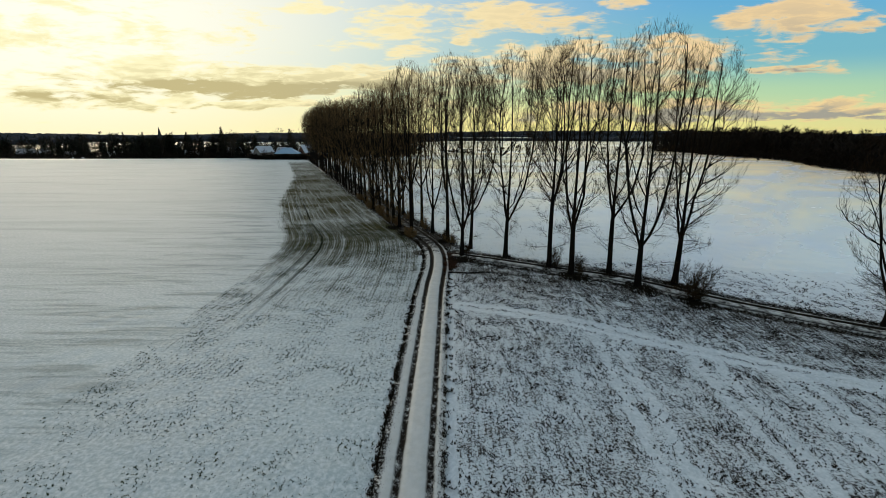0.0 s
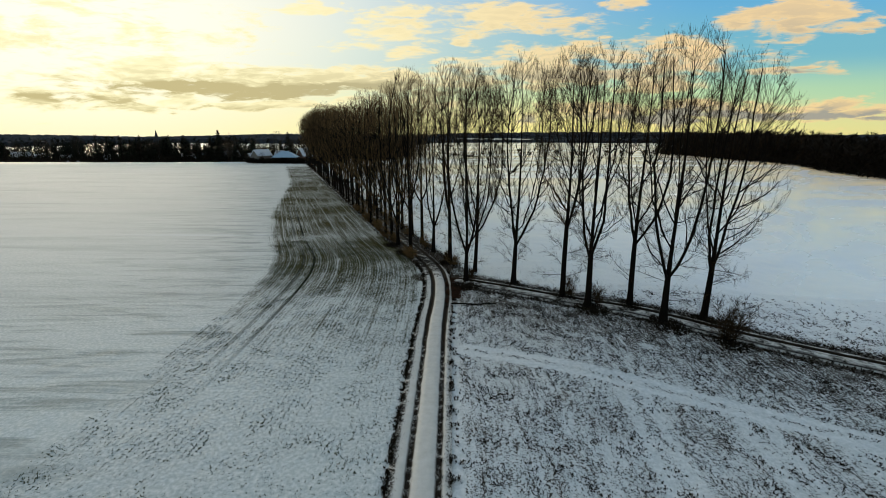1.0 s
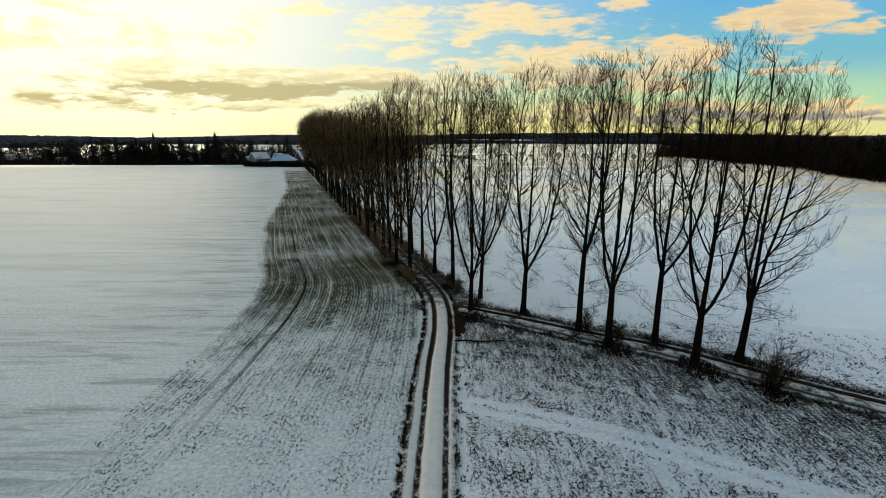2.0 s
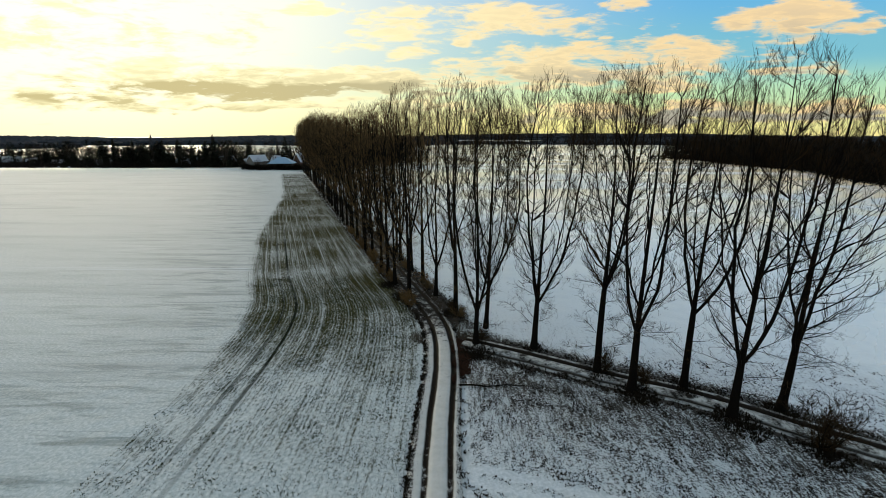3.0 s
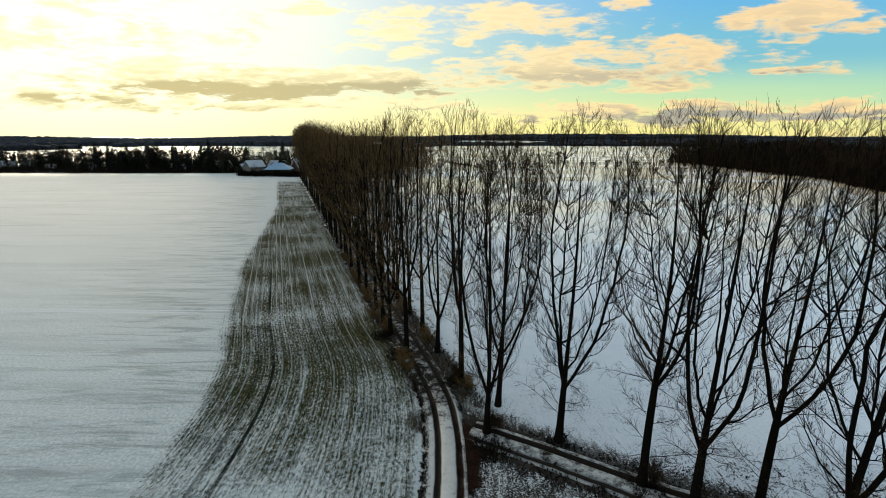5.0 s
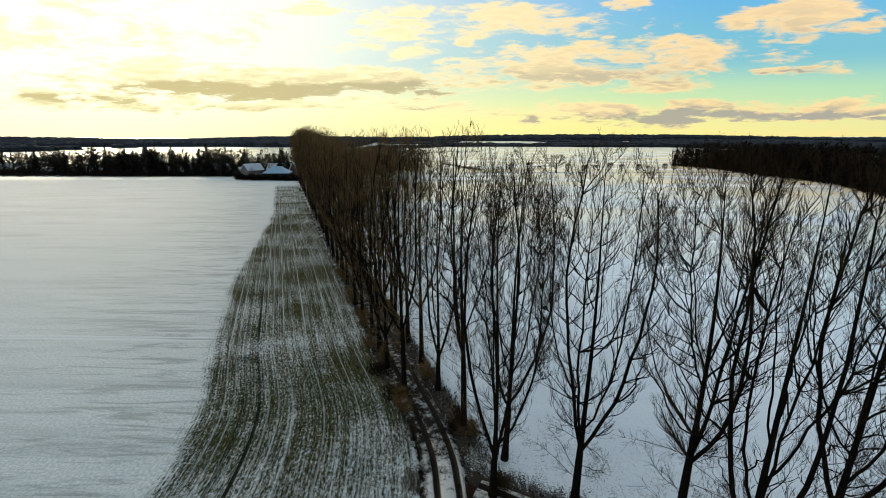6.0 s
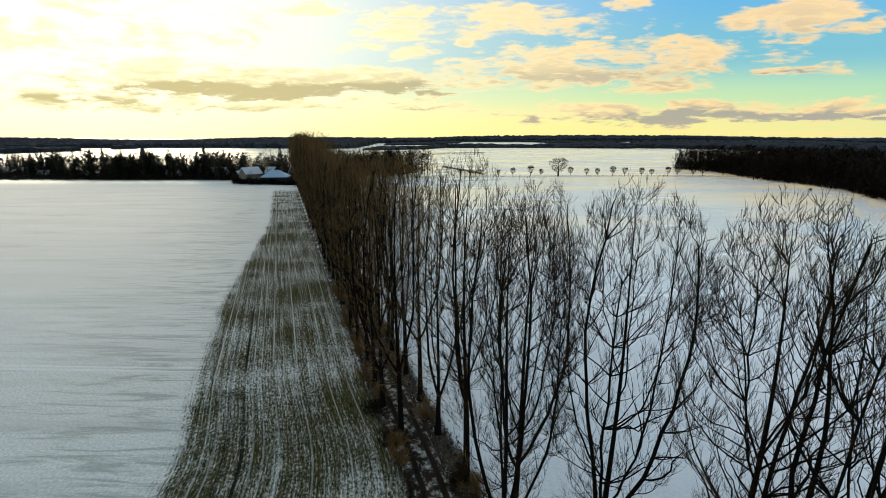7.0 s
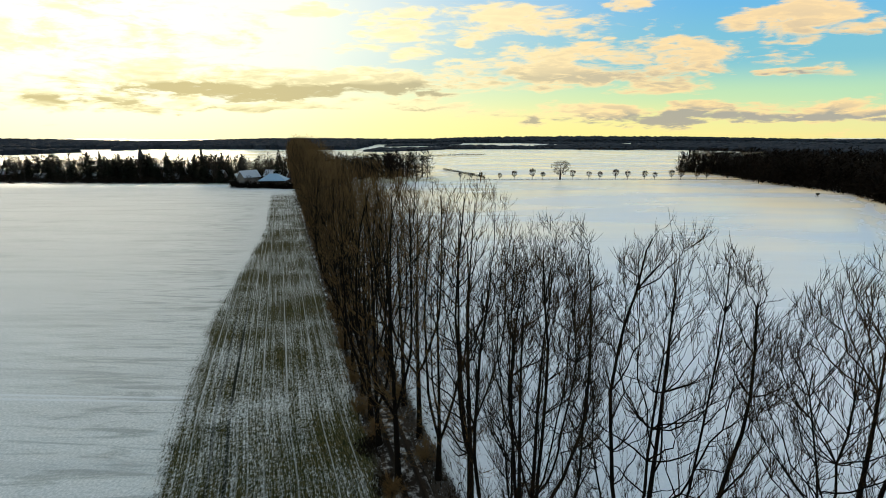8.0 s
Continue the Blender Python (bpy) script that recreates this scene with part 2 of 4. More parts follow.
    for mid, half, gain in ((17.4, 0.34, 1.0), (19.3, 0.30, 0.8)):
        mark = n.step(n.math("ABSOLUTE", n.math("SUBTRACT", off, mid)), half, half * 0.4)
        mark = n.math("MULTIPLY", mark, n.math("MULTIPLY", n.step(bare, 0.40, 0.80), gain))
        ruts = n.math("ADD", ruts, n.math("MULTIPLY", mark, n.step(n.math("ADD", n.math("MULTIPLY", specks, 0.5), n.math("MULTIPLY", patches, 0.5)), 0.29, 0.49)))
    for mid, half in ((13.2, 0.18), (9.6, 0.17), (21.7, 0.18), (15.0, 0.14), (5.4, 0.12), (20.6, 0.14), (16.2, 0.16), (2.6, 0.12)):
        mark = n.step(n.math("ABSOLUTE", n.math("SUBTRACT", off, mid)), half, half * 0.3)
        crop = n.math("MULTIPLY", crop, n.math("SUBTRACT", 1.0, n.math("MULTIPLY", mark, n.math("MULTIPLY", n.step(patches, 0.35, 0.65, 0.1, 0.6), n.step(specks, 0.36, 0.60, 0.2, 1.0)))))
    leaf = n.mix(n.noise(at, 0.3, 4, 0.6), (0.042, 0.048, 0.012, 1), (0.095, 0.068, 0.028, 1))
    leaf = n.mix(n.step(fine_rows, 0.35, 0.65), leaf, (0.016, 0.019, 0.009, 1))
    ruts = n.math("MULTIPLY", n.math("MULTIPLY", ruts, strip), n.step(y, 170.0, 115.0))
    leaf = n.mix(ruts, leaf, (0.012, 0.013, 0.009, 1))
    crop = n.math("MAXIMUM", crop, ruts)
    # a little of it shows in the open field too
    open_field = n.math("MULTIPLY", n.step(off, 24.0, 30.0), n.step(off, 90.0, 26.0))
    sparse = n.step(n.math("ADD", n.math("MULTIPLY", specks, 0.6), n.math("MULTIPLY", streak, 0.5)), 0.60, 0.76)
    crop = n.math("MAXIMUM", crop, n.math("MULTIPLY", n.math("MULTIPLY", sparse, open_field), n.step(y, 128.0, 33.0, 0.0, 0.55)))
    # dead grass and soil that come through
    tuft = n.math("ADD", n.math("ADD", n.math("MULTIPLY", n.math("SUBTRACT", n.noise(at, 0.30, 3, 0.6), 0.5), 0.16), n.math("MULTIPLY", n.noise(at, 6.0, 4, 0.75), 0.70)), n.math("MULTIPLY", n.noise(n.scaled(at, 2.6, 0.45, 1), 1.0, 4, 0.7), 0.32))
    dead = n.step(n.math("ADD", tuft, n.math("MULTIPLY", grass, 0.42)), 0.670, 0.745)
    dead = n.math("MULTIPLY", dead, n.step(grass, 0.01, 0.12))
    straw = n.mix(n.noise(at, 0.8, 4, 0.7), (0.010, 0.009, 0.007, 1), (0.055, 0.043, 0.032, 1))
    c = n.mix(crop, snow, leaf)
    c = n.mix(dead, c, straw)
    dry = n.math("MAXIMUM", crop, dead)
    relief = n.math("ADD", n.math("MULTIPLY", grain, 0.5), n.math("MULTIPLY", dry, 0.9))
    crust = n.step(n.noise(n.scaled(at, 0.009, 0.036, 1), 1.0, 3, 0.5, 0.3), 0.30, 0.74)
    rough = n.math("ADD", n.math("MULTIPLY", dry, 0.35), n.math("SUBTRACT", 0.60, n.math("MULTIPLY", deep, n.math("ADD", 0.27, n.math("MULTIPLY", crust, 0.16)))))
    spec = n.math("SUBTRACT", n.math("ADD", 0.06, n.math("MULTIPLY", deep, n.math("ADD", 0.84, n.math("MULTIPLY", crust, 0.34)))), n.math("MULTIPLY", dry, 0.05))
    bsdf = n.surface(c, rough, n.bump(relief, n.math("SUBTRACT", 0.35, n.math("MULTIPLY", deep, 0.28)), 0.08), 0.0, spec)
    # the low sun's warm gleam, tinted into the sheen of wind-packed snow
    n.wire(n.math("MULTIPLY", n.math("MULTIPLY", deep, n.math("SUBTRACT", 1.0, dry)), n.math("ADD", 0.14, n.math("MULTIPLY", crust, 0.80))), bsdf.inputs["Sheen Weight"])
    bsdf.inputs["Sheen Roughness"].default_value = 0.35
    bsdf.inputs["Sheen Tint"].default_value = (1.0, 0.80, 0.46, 1)
    return m


def track_material():
    """The farm track: packed snow with two brown ruts; across runs in the UV's x, metres from the middle."""
    m, n = material("farm_track")
    at = n.add("ShaderNodeTexCoord").outputs["Object"]
    across = n.attribute("across")
    wob = n.math("MULTIPLY", n.math("SUBTRACT", n.noise(at, 0.35, 4, 0.65), 0.5), 0.24)
    a = n.math("ABSOLUTE", n.math("ADD", across, wob))
    wet = n.attribute("muddy")
    rut = n.step(n.math("SUBTRACT", n.math("ABSOLUTE", n.math("SUBTRACT", a, 1.0)), n.math("MULTIPLY", wet, 0.16)), 0.34, 0.14)
    left = n.step(n.math("ADD", across, n.math("MULTIPLY", wob, 1.6)), -1.78, -1.98)
    right = n.step(n.math("ADD", across, wob), 1.35, 1.6)
    grain = n.noise(at, 3.0, 5, 0.7)
    snow = n.mix(n.noise(at, 1.2, 5, 0.7), (0.34, 0.325, 0.29, 1), (0.58, 0.565, 0.53, 1))
    mud = n.mix(grain, (0.006, 0.005, 0.004, 1), (0.026, 0.018, 0.012, 1))
    k = n.math("MULTIPLY", rut, n.step(n.math("ADD", n.noise(at, 1.6, 6, 0.8), n.math("MULTIPLY", wet, 0.4)), 0.30, 0.52))
    blade = n.noise(at, 6.0, 4, 0.75)
    k = n.math("MAXIMUM", k, n.math("MULTIPLY", left, n.step(blade, 0.42, 0.54)))
    k = n.math("MAXIMUM", k, n.math("MULTIPLY", right, n.step(blade, 0.50, 0.60)))
    k = n.math("MAXIMUM", k, n.step(n.math("ADD", n.noise(at, 0.8, 5, 0.75), wet), 1.08, 1.36))
    n.surface(n.mix(k, snow, mud), 0.65, n.bump(grain, 0.5, 0.06), 0.0, n.math("SUBTRACT", 0.4, n.math("MULTIPLY", k, 0.36)))
    return m


M_GROUND, M_TRACK = ground_material(), track_material()
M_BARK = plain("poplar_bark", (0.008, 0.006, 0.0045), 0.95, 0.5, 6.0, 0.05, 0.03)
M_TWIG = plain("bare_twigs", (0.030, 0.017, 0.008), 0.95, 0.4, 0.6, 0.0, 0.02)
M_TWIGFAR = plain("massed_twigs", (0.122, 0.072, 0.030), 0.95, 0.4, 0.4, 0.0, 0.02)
M_OAK = plain("oak_bark", (0.05, 0.04, 0.03), 0.9, 0.4, 3.0, 0.03, 0.12)
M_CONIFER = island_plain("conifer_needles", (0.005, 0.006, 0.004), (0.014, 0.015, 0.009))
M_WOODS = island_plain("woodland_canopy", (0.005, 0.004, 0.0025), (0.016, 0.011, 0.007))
# blue-grey haze of distance is mixed into these far crown colours
M_HAZED_WOODS = island_plain("far_woodland", (0.016, 0.019, 0.024), (0.034, 0.038, 0.044))
M_STRAW = island_plain("dead_grass", (0.006, 0.005, 0.004), (0.034, 0.025, 0.016))
M_LITTER = island_plain("rusty_leaf_litter", (0.020, 0.011, 0.007), (0.075, 0.036, 0.022))
M_LEAF = island_plain("crop_leaves", (0.022, 0.030, 0.010), (0.07, 0.075, 0.03))
M_ROOFSNOW = plain("roof_snow", (0.36, 0.38, 0.41), 0.7, 0.25, 1.5, 0.02, 0.4)
M_BLUEROOF = plain("blue_sheet_roof", (0.17, 0.27, 0.36), 0.5, 0.2, 1.0, 0.0, 0.5)
M_PLASTER = plain("house_plaster", (0.13, 0.115, 0.10), 0.9, 0.2, 2.0, 0.0, 0.2, (0.12, 0.06, 0.04))
M_BRICK = plain("church_brick", (0.10, 0.055, 0.04), 0.9, 0.3, 2.0, 0.0, 0.2)
M_GLASS = plain("window_glass", (0.02, 0.025, 0.03), 0.1, 0.2, 2.0, 0.0, 0.6)
M_WOOD = plain("weathered_timber", (0.035, 0.026, 0.018), 0.85, 0.3, 3.0, 0.0, 0.2)
M_SLATE = plain("slate", (0.018, 0.018, 0.02), 0.8, 0.2, 2.0, 0.0, 0.4)


# ------------------------------------------------------------ mesh helpers
def mesh_of(name, verts, faces, mat, smooth_shade=False):
    """A mesh from arrays of places and of equally long faces."""
    verts, faces = np.asarray(verts, np.float32), np.asarray(faces, np.int32)
    me = bpy.data.meshes.new(name)
    me.vertices.add(len(verts))
    me.vertices.foreach_set("co", verts.ravel())
    k = faces.shape[1]
    me.loops.add(faces.size)
    me.loops.foreach_set("vertex_index", faces.ravel())
    me.polygons.add(len(faces))
    me.polygons.foreach_set("loop_start", np.arange(0, faces.size, k, dtype=np.int32))
    me.polygons.foreach_set("use_smooth", np.full(len(faces), smooth_shade))
    me.update(calc_edges=True)
    me.materials.append(mat)
    return me


def float_attribute(me, name, values):
    me.attributes.new(name, "FLOAT", "POINT").data.foreach_set("value", np.asarray(values, np.float32).ravel())


def child(name, me, parent, label=""):
    ob = new(name, me)
    ob.parent = parent
    return tagged(ob, label)


def part(name, bm, mat, parent, label=""):
    me = bpy.data.meshes.new(name)
    bm.to_mesh(me)
    bm.free()
    me.materials.append(mat)
    return child(name, me, parent, label)


def box(bm, x0, x1, y0, y1, z0, z1):
    v = [bm.verts.new((x, y, z)) for z in (z0, z1) for x, y in ((x0, y0), (x1, y0), (x1, y1), (x0, y1))]
    for f in ((3, 2, 1, 0), (4, 5, 6, 7), (0, 1, 5, 4), (1, 2, 6, 5), (2, 3, 7, 6), (3, 0, 4, 7)):
        bm.faces.new([v[k] for k in f])


def boxed(*boxes):
    bm = bmesh.new()
    for b in boxes:
        box(bm, *b)
    return bm


def unit(v):
    return v / np.maximum(np.linalg.norm(v, axis=-1, keepdims=True), 1e-9)


# ------------------------------------------------------------ ground
def spread(inner_lo, inner_hi, step, lo, hi, growth):
    mid = list(np.arange(inner_lo, inner_hi + step / 2, step))
    right, s = [mid[-1]], step
    while right[-1] < hi:
        s *= growth
        right.append(right[-1] + s)
    left, s = [mid[0]], step
    while left[-1] > lo:
        s *= growth
        left.append(left[-1] - s)
    return np.array(left[:0:-1] + mid + right[1:])


def line_gap(x, y, p, q):
    """Distance from the stretch p to q, and how far along it."""
    d = np.subtract(q, p)
    k = np.clip(((x - p[0]) * d[0] + (y - p[1]) * d[1]) / (d @ d), 0, 1)
    return np.hypot(x - p[0] - k * d[0], y - p[1] - k * d[1]), k


CROSS = [(-0.5, 75.6), (8.0, 71.4), (18.0, 65.8), (26.5, 62.2), (36.0, 58.0), (55.0, 50.0), (80.0, 40.0), (120.0, 25.0)]   # the grassy lane between the rows
WHEELS = [((3.2, 51.6), (20.0, 46.1)), ((20.0, 46.1), (44.0, 38.0)), ((44.0, 38.0), (70.0, 28.9))]
LANES = [(17.2, 46.7), (26.2, 43.9), (33.5, 41.1)]      # wheel lanes that run with the rows


def lane_gap(x, y):
    return np.min([line_gap(x, y, p, q)[0] for p, q in zip(CROSS, CROSS[1:])], axis=0)


def bare_of(x, y):
    """How far the crop comes through along its strip."""
    stops = [(-28, 0.24), (22, 0.31), (39, 0.42), (50, 0.54), (61, 0.68), (71, 0.82), (83, 0.98), (97, 1.00), (111, 0.90), (128, 1.00), (167, 0.96), (195, 1.06), (219, 0.98),
             (250, 0.92), (285, 0.85), (310, 0.9), (340, 0.55), (375, 0.0), (6000, 0.0)]
    return np.interp(y, [a for a, _ in stops], [b for _, b in stops])


def grass_of(x, y):
    """How much dead grass stands in the snow."""
    right = smooth(x, 1.4, 1.8) * (1 - smooth(y, 71, 74.5)) * smooth(y, -44, 11)
    lane = lane_gap(x, y)
    behind = (y > 72.8 - 0.478 * (x + 1)) & (lane > 2.2)
    g = right * (0.385 + 0.15 * smooth(lane, 16, 4))
    wheel = np.min([line_gap(x, y, p, q)[0] for p, q in WHEELS], axis=0)
    g = g * (1 - 0.95 * smooth(np.abs(wheel - 0.75), 0.55, 0.28)) - 0.10 * smooth(wheel, 1.6, 0.9)
    for lx, top in LANES:
        for side in (-0.95, 0.95):
            g = g - 0.26 * smooth(np.abs(x - lx - side - 0.054 * (y - 33)), 0.65, 0.25) * (y < top)
    g = g - 0.40 * smooth(np.abs(x - 2.0), 0.55, 0.25) * (y < 64.5)
    g = np.where(behind, 0.40 * smooth(lane, 5.4, 2.2) + 0.28 * smooth(lane, 26, 5.4) * (y < 105), g)
    g = np.maximum(g, 0.82 * smooth(lane, 3.4, 2.0) * smooth(x, -1, 3))
    # under the avenue
    across = x - (row_line(y) + 2.4)
    under = smooth(np.abs(across), 5.2, 3.2) * smooth(y, 71, 83) * (1 - smooth(y, 355, 378))
    g = np.maximum(g, 0.72 * under)
    # mud and leaves where the track turns in; darker ground under the wood and in the village
    g = np.maximum(g, 0.85 * smooth(np.hypot((x - 1.6) / 1.6, (y - 70.2) / 4.8), 1.2, 0.4))
    g = np.maximum(g, 0.95 * smooth(y, 410 - 0.067 * (x + 120), 417 - 0.067 * (x + 120)) * (1 - smooth(y, 516, 536)) * smooth(x, -640, -600) * (1 - smooth(x, -150, -130)))
    g = np.maximum(g, 1.2 * smooth(x, 246, 258) * smooth(y, 161, 172) * (1 - smooth(y, 522, 533)))
    return np.clip(g, 0, 1)


def build_ground():
    xs = spread(-34, 58, 0.5, -4700, 4700, 1.09)
    ys = spread(19, 98, 0.32, -900, 4900, 1.06)
    gx, gy = np.meshgrid(xs, ys)
    nx, ny = len(xs), len(ys)
    x, y = gx.ravel(), gy.ravel()
    z = land(x, y)
    rnd = np.array([noise.noise((a * 0.5, b * 0.5, 0)) for a, b in zip(x, y)])
    lane = lane_gap(x, y)
    near = np.hypot(x, y - 55) < 200
    z = z + np.where(near, 0.06 * rnd, 0.0)
    z = z - 0.28 * smooth(lane, 2.0, 1.4) * smooth(x, 0.5, 3)
    # hollow for the farm track
    t = np.abs(x - track_x(y))
    z = z - 0.25 * smooth(t, 2.7, 1.9) * (y < 355)
    i = (np.arange(ny - 1)[:, None] * nx + np.arange(nx - 1)).ravel()
    me = mesh_of("ground", np.c_[x, y, z], np.c_[i, i + 1, i + nx + 1, i + nx], M_GROUND, True)
    float_attribute(me, "crop_offset", (crop_edge(y) - x) * 0.985)
    float_attribute(me, "bare", bare_of(x, y))
    float_attribute(me, "grass", grass_of(x, y))
    beyond = np.where(y > 72.8, x - row_line(y) - 4, (y - 72.8 + 0.478 * (x + 1)) * 1.3)
    patch = 0.22 * smooth(x, 1.6, 2.6) * (y < 72.8)
    wheel = np.min([line_gap(x, y, p, q)[0] for p, q in WHEELS], axis=0)
    packed = 0.34 * smooth(np.abs(wheel - 0.75), 0.55, 0.2)
    for lx, top in LANES:
        for side in (-0.95, 0.95):
            packed = np.maximum(packed, 0.22 * smooth(np.abs(x - lx - side - 0.054 * (y - 33)), 0.6, 0.2) * (y < top))
    packed = np.maximum(packed, 0.26 * smooth(np.abs(x - 2.0), 0.55, 0.25) * (y < 64.5))
    # paler, glossier snow past the lane, more so with distance
    float_attribute(me, "deep", np.maximum.reduce([0.56 * smooth(beyond, -1.0, 6.0) + 0.44 * smooth(beyond, 15, 70), smooth(y, 367, 422), patch, packed * (x > 0) * (y < 66.6)]))
    tagged(new("ground", me), "snow-covered fields with a strip of green winter crop", "ground", kind="structure")


def strip(name, cx, cy, prof, muddy, label):
    """A track swept along a line, with ruts pressed into it."""
    k = len(prof)
    dx, dy = np.gradient(cx), np.gradient(cy)
    size = np.hypot(dx, dy)
    x = cx[:, None] + prof[:, 0] * (dy / size)[:, None]
    y = cy[:, None] - prof[:, 0] * (dx / size)[:, None]
    wob = np.array([[0.035 * noise.noise((a * 1.3, b * 0.6, 7)) for a, b in zip(r, q)] for r, q in zip(x, y)])
    z = land(x, y) + prof[:, 1] + wob
    i = (np.arange(len(cx) - 1)[:, None] * k + np.arange(k - 1)).ravel()
    me = mesh_of(name, np.c_[x.ravel(), y.ravel(), z.ravel()], np.c_[i, i + 1, i + k + 1, i + k], M_TRACK, True)
    float_attribute(me, "across", np.tile(prof[:, 0], len(cx)))
    float_attribute(me, "muddy", np.repeat(muddy, k))
    tagged(new(name, me), label, "track", kind="structure")


PROFILE = np.array([(-2.45, -0.16), (-2.25, 0.05), (-1.9, 0.13), (-1.5, 0.10), (-1.22, 0.05), (-1.12, -0.10), (-0.88, -0.10), (-0.78, 0.05), (-0.3, 0.10), (0.3, 0.10),
                    (0.78, 0.05), (0.88, -0.10), (1.12, -0.10), (1.22, 0.05), (1.4, 0.09), (1.62, 0.08), (1.9, -0.16)])


def build_track():
    ys = np.r_[np.arange(-24, 111, 0.32), np.arange(111, 355, 2.0)]
    strip("road", track_x(ys), ys, PROFILE, 0.52 * smooth(ys, 48, 64) + 0.30 * smooth(ys, 70, 84), "snowy farm track with two dark wheel ruts")
    px, py = np.array(CROSS).T
    far = np.r_[0, np.cumsum(np.hypot(np.diff(px), np.diff(py)))]
    t = np.arange(3.0, far[-1], 0.6)
    soft = np.exp(-np.linspace(-2, 2, 21) ** 2)
    soft /= soft.sum()
    cx, cy = (np.convolve(np.pad(np.interp(t, far, p), 10, mode="reflect", reflect_type="odd"), soft, "valid") for p in (px, py))
    strip("road_lane", cx, cy, PROFILE * np.array([0.80, 1.0]), np.full(len(t), 0.72), "grassy lane between two rows of poplars, snow between its dark ruts")


build_ground()
build_track()


# ------------------------------------------------------------ trees
def paths(rng, start, way, length, k, lift, shake):
    """Bent lines, one a branch: places (n, k, 3)."""
    p, d = start.copy(), unit(way)
    out, step = [p.copy()], (length / (k - 1))[:, None]
    up_vec = np.array([0, 0, 1.0])
    for _ in range(k - 1):
        d = unit(d + np.reshape(lift, (-1, 1)) / (k - 1) * up_vec + shake * rng.normal(size=d.shape))
        p = p + d * step
        out.append(p.copy())
    return np.stack(out, 1)


def shoots(rng, pts, rad, counts, lo, hi, ang_lo, ang_hi, bias=1.0):
    """Places and ways of side shoots along lines."""
    n, k, _ = pts.shape
    idx = np.repeat(np.arange(n), counts)
    t = lo + (hi - lo) * rng.uniform(0, 1, len(idx)) ** bias
    f = np.clip(t * (k - 1), 0, k - 1.001)
    i = f.astype(int)
    a, b = pts[idx, i], pts[idx, i + 1]
    start = a + (b - a) * (f - i)[:, None]
    along = unit(b - a)
    side = unit(np.cross(along, rng.normal(size=along.shape)))
    ang = np.radians(rng.uniform(ang_lo, ang_hi, len(idx)))[:, None]
    r = rad[idx, i] + (rad[idx, i + 1] - rad[idx, i]) * (f - i)
    return start, np.cos(ang) * along + np.sin(ang) * side, t, r, idx


def tubes(pts, rad, sides):
    n, k, _ = pts.shape
    along = unit(pts[:, -1] - pts[:, 0])
    ref = np.where(np.abs(along[:, 2:]) > 0.9, [[1.0, 0, 0]], [[0, 0, 1.0]])
    u = unit(np.cross(along, ref))
    v = np.cross(along, u)
    ang = np.arange(sides) * 2 * np.pi / sides
    ring = np.cos(ang)[:, None] * u[:, None] + np.sin(ang)[:, None] * v[:, None]
    verts = pts[:, :, None] + rad[:, :, None, None] * ring[:, None]
    base = np.arange(n)[:, None, None] * k * sides + np.arange(k - 1)[:, None] * sides
    j = np.arange(sides)
    j2 = (j + 1) % sides
    quads = np.stack([base + j, base + j2, base + sides + j2, base + sides + j], -1)
    return verts.reshape(-1, 3), quads.reshape(-1, 4)


def taper(r0, k, end=0.15, power=0.8):
    s = np.linspace(0, 1, k)
    return np.asarray(r0)[:, None] * (end + (1 - end) * (1 - s) ** power)


def join(chunks):
    vs, fs, n = [], [], 0
    for v, f in chunks:
        vs.append(v)
        fs.append(f + n)
        n += len(v)
    return np.concatenate(vs), np.concatenate(fs)


def spikes(pts, rad):
    """Straight three-sided twigs: the fine end of a tree."""
    n = len(pts)
    along = unit(pts[:, -1] - pts[:, 0])
    ref = np.where(np.abs(along[:, 2:]) > 0.9, [[1.0, 0, 0]], [[0, 0, 1.0]])
    u = unit(np.cross(along, ref))
    v = np.cross(along, u)
    ang = np.arange(3) * 2 * np.pi / 3
    ring = (np.cos(ang)[:, None] * u[:, None] + np.sin(ang)[:, None] * v[:, None]) * np.reshape(rad, (-1, 1, 1))
    verts = np.concatenate([pts[:, :1] + ring, pts[:, -1:] + 0.3 * ring], 1)
    base = np.arange(n)[:, None, None] * 6
    quads = base + np.array([(0, 1, 4, 3), (1, 2, 5, 4), (2, 0, 3, 5)])
    return verts.reshape(-1, 3), quads.reshape(-1, 4)


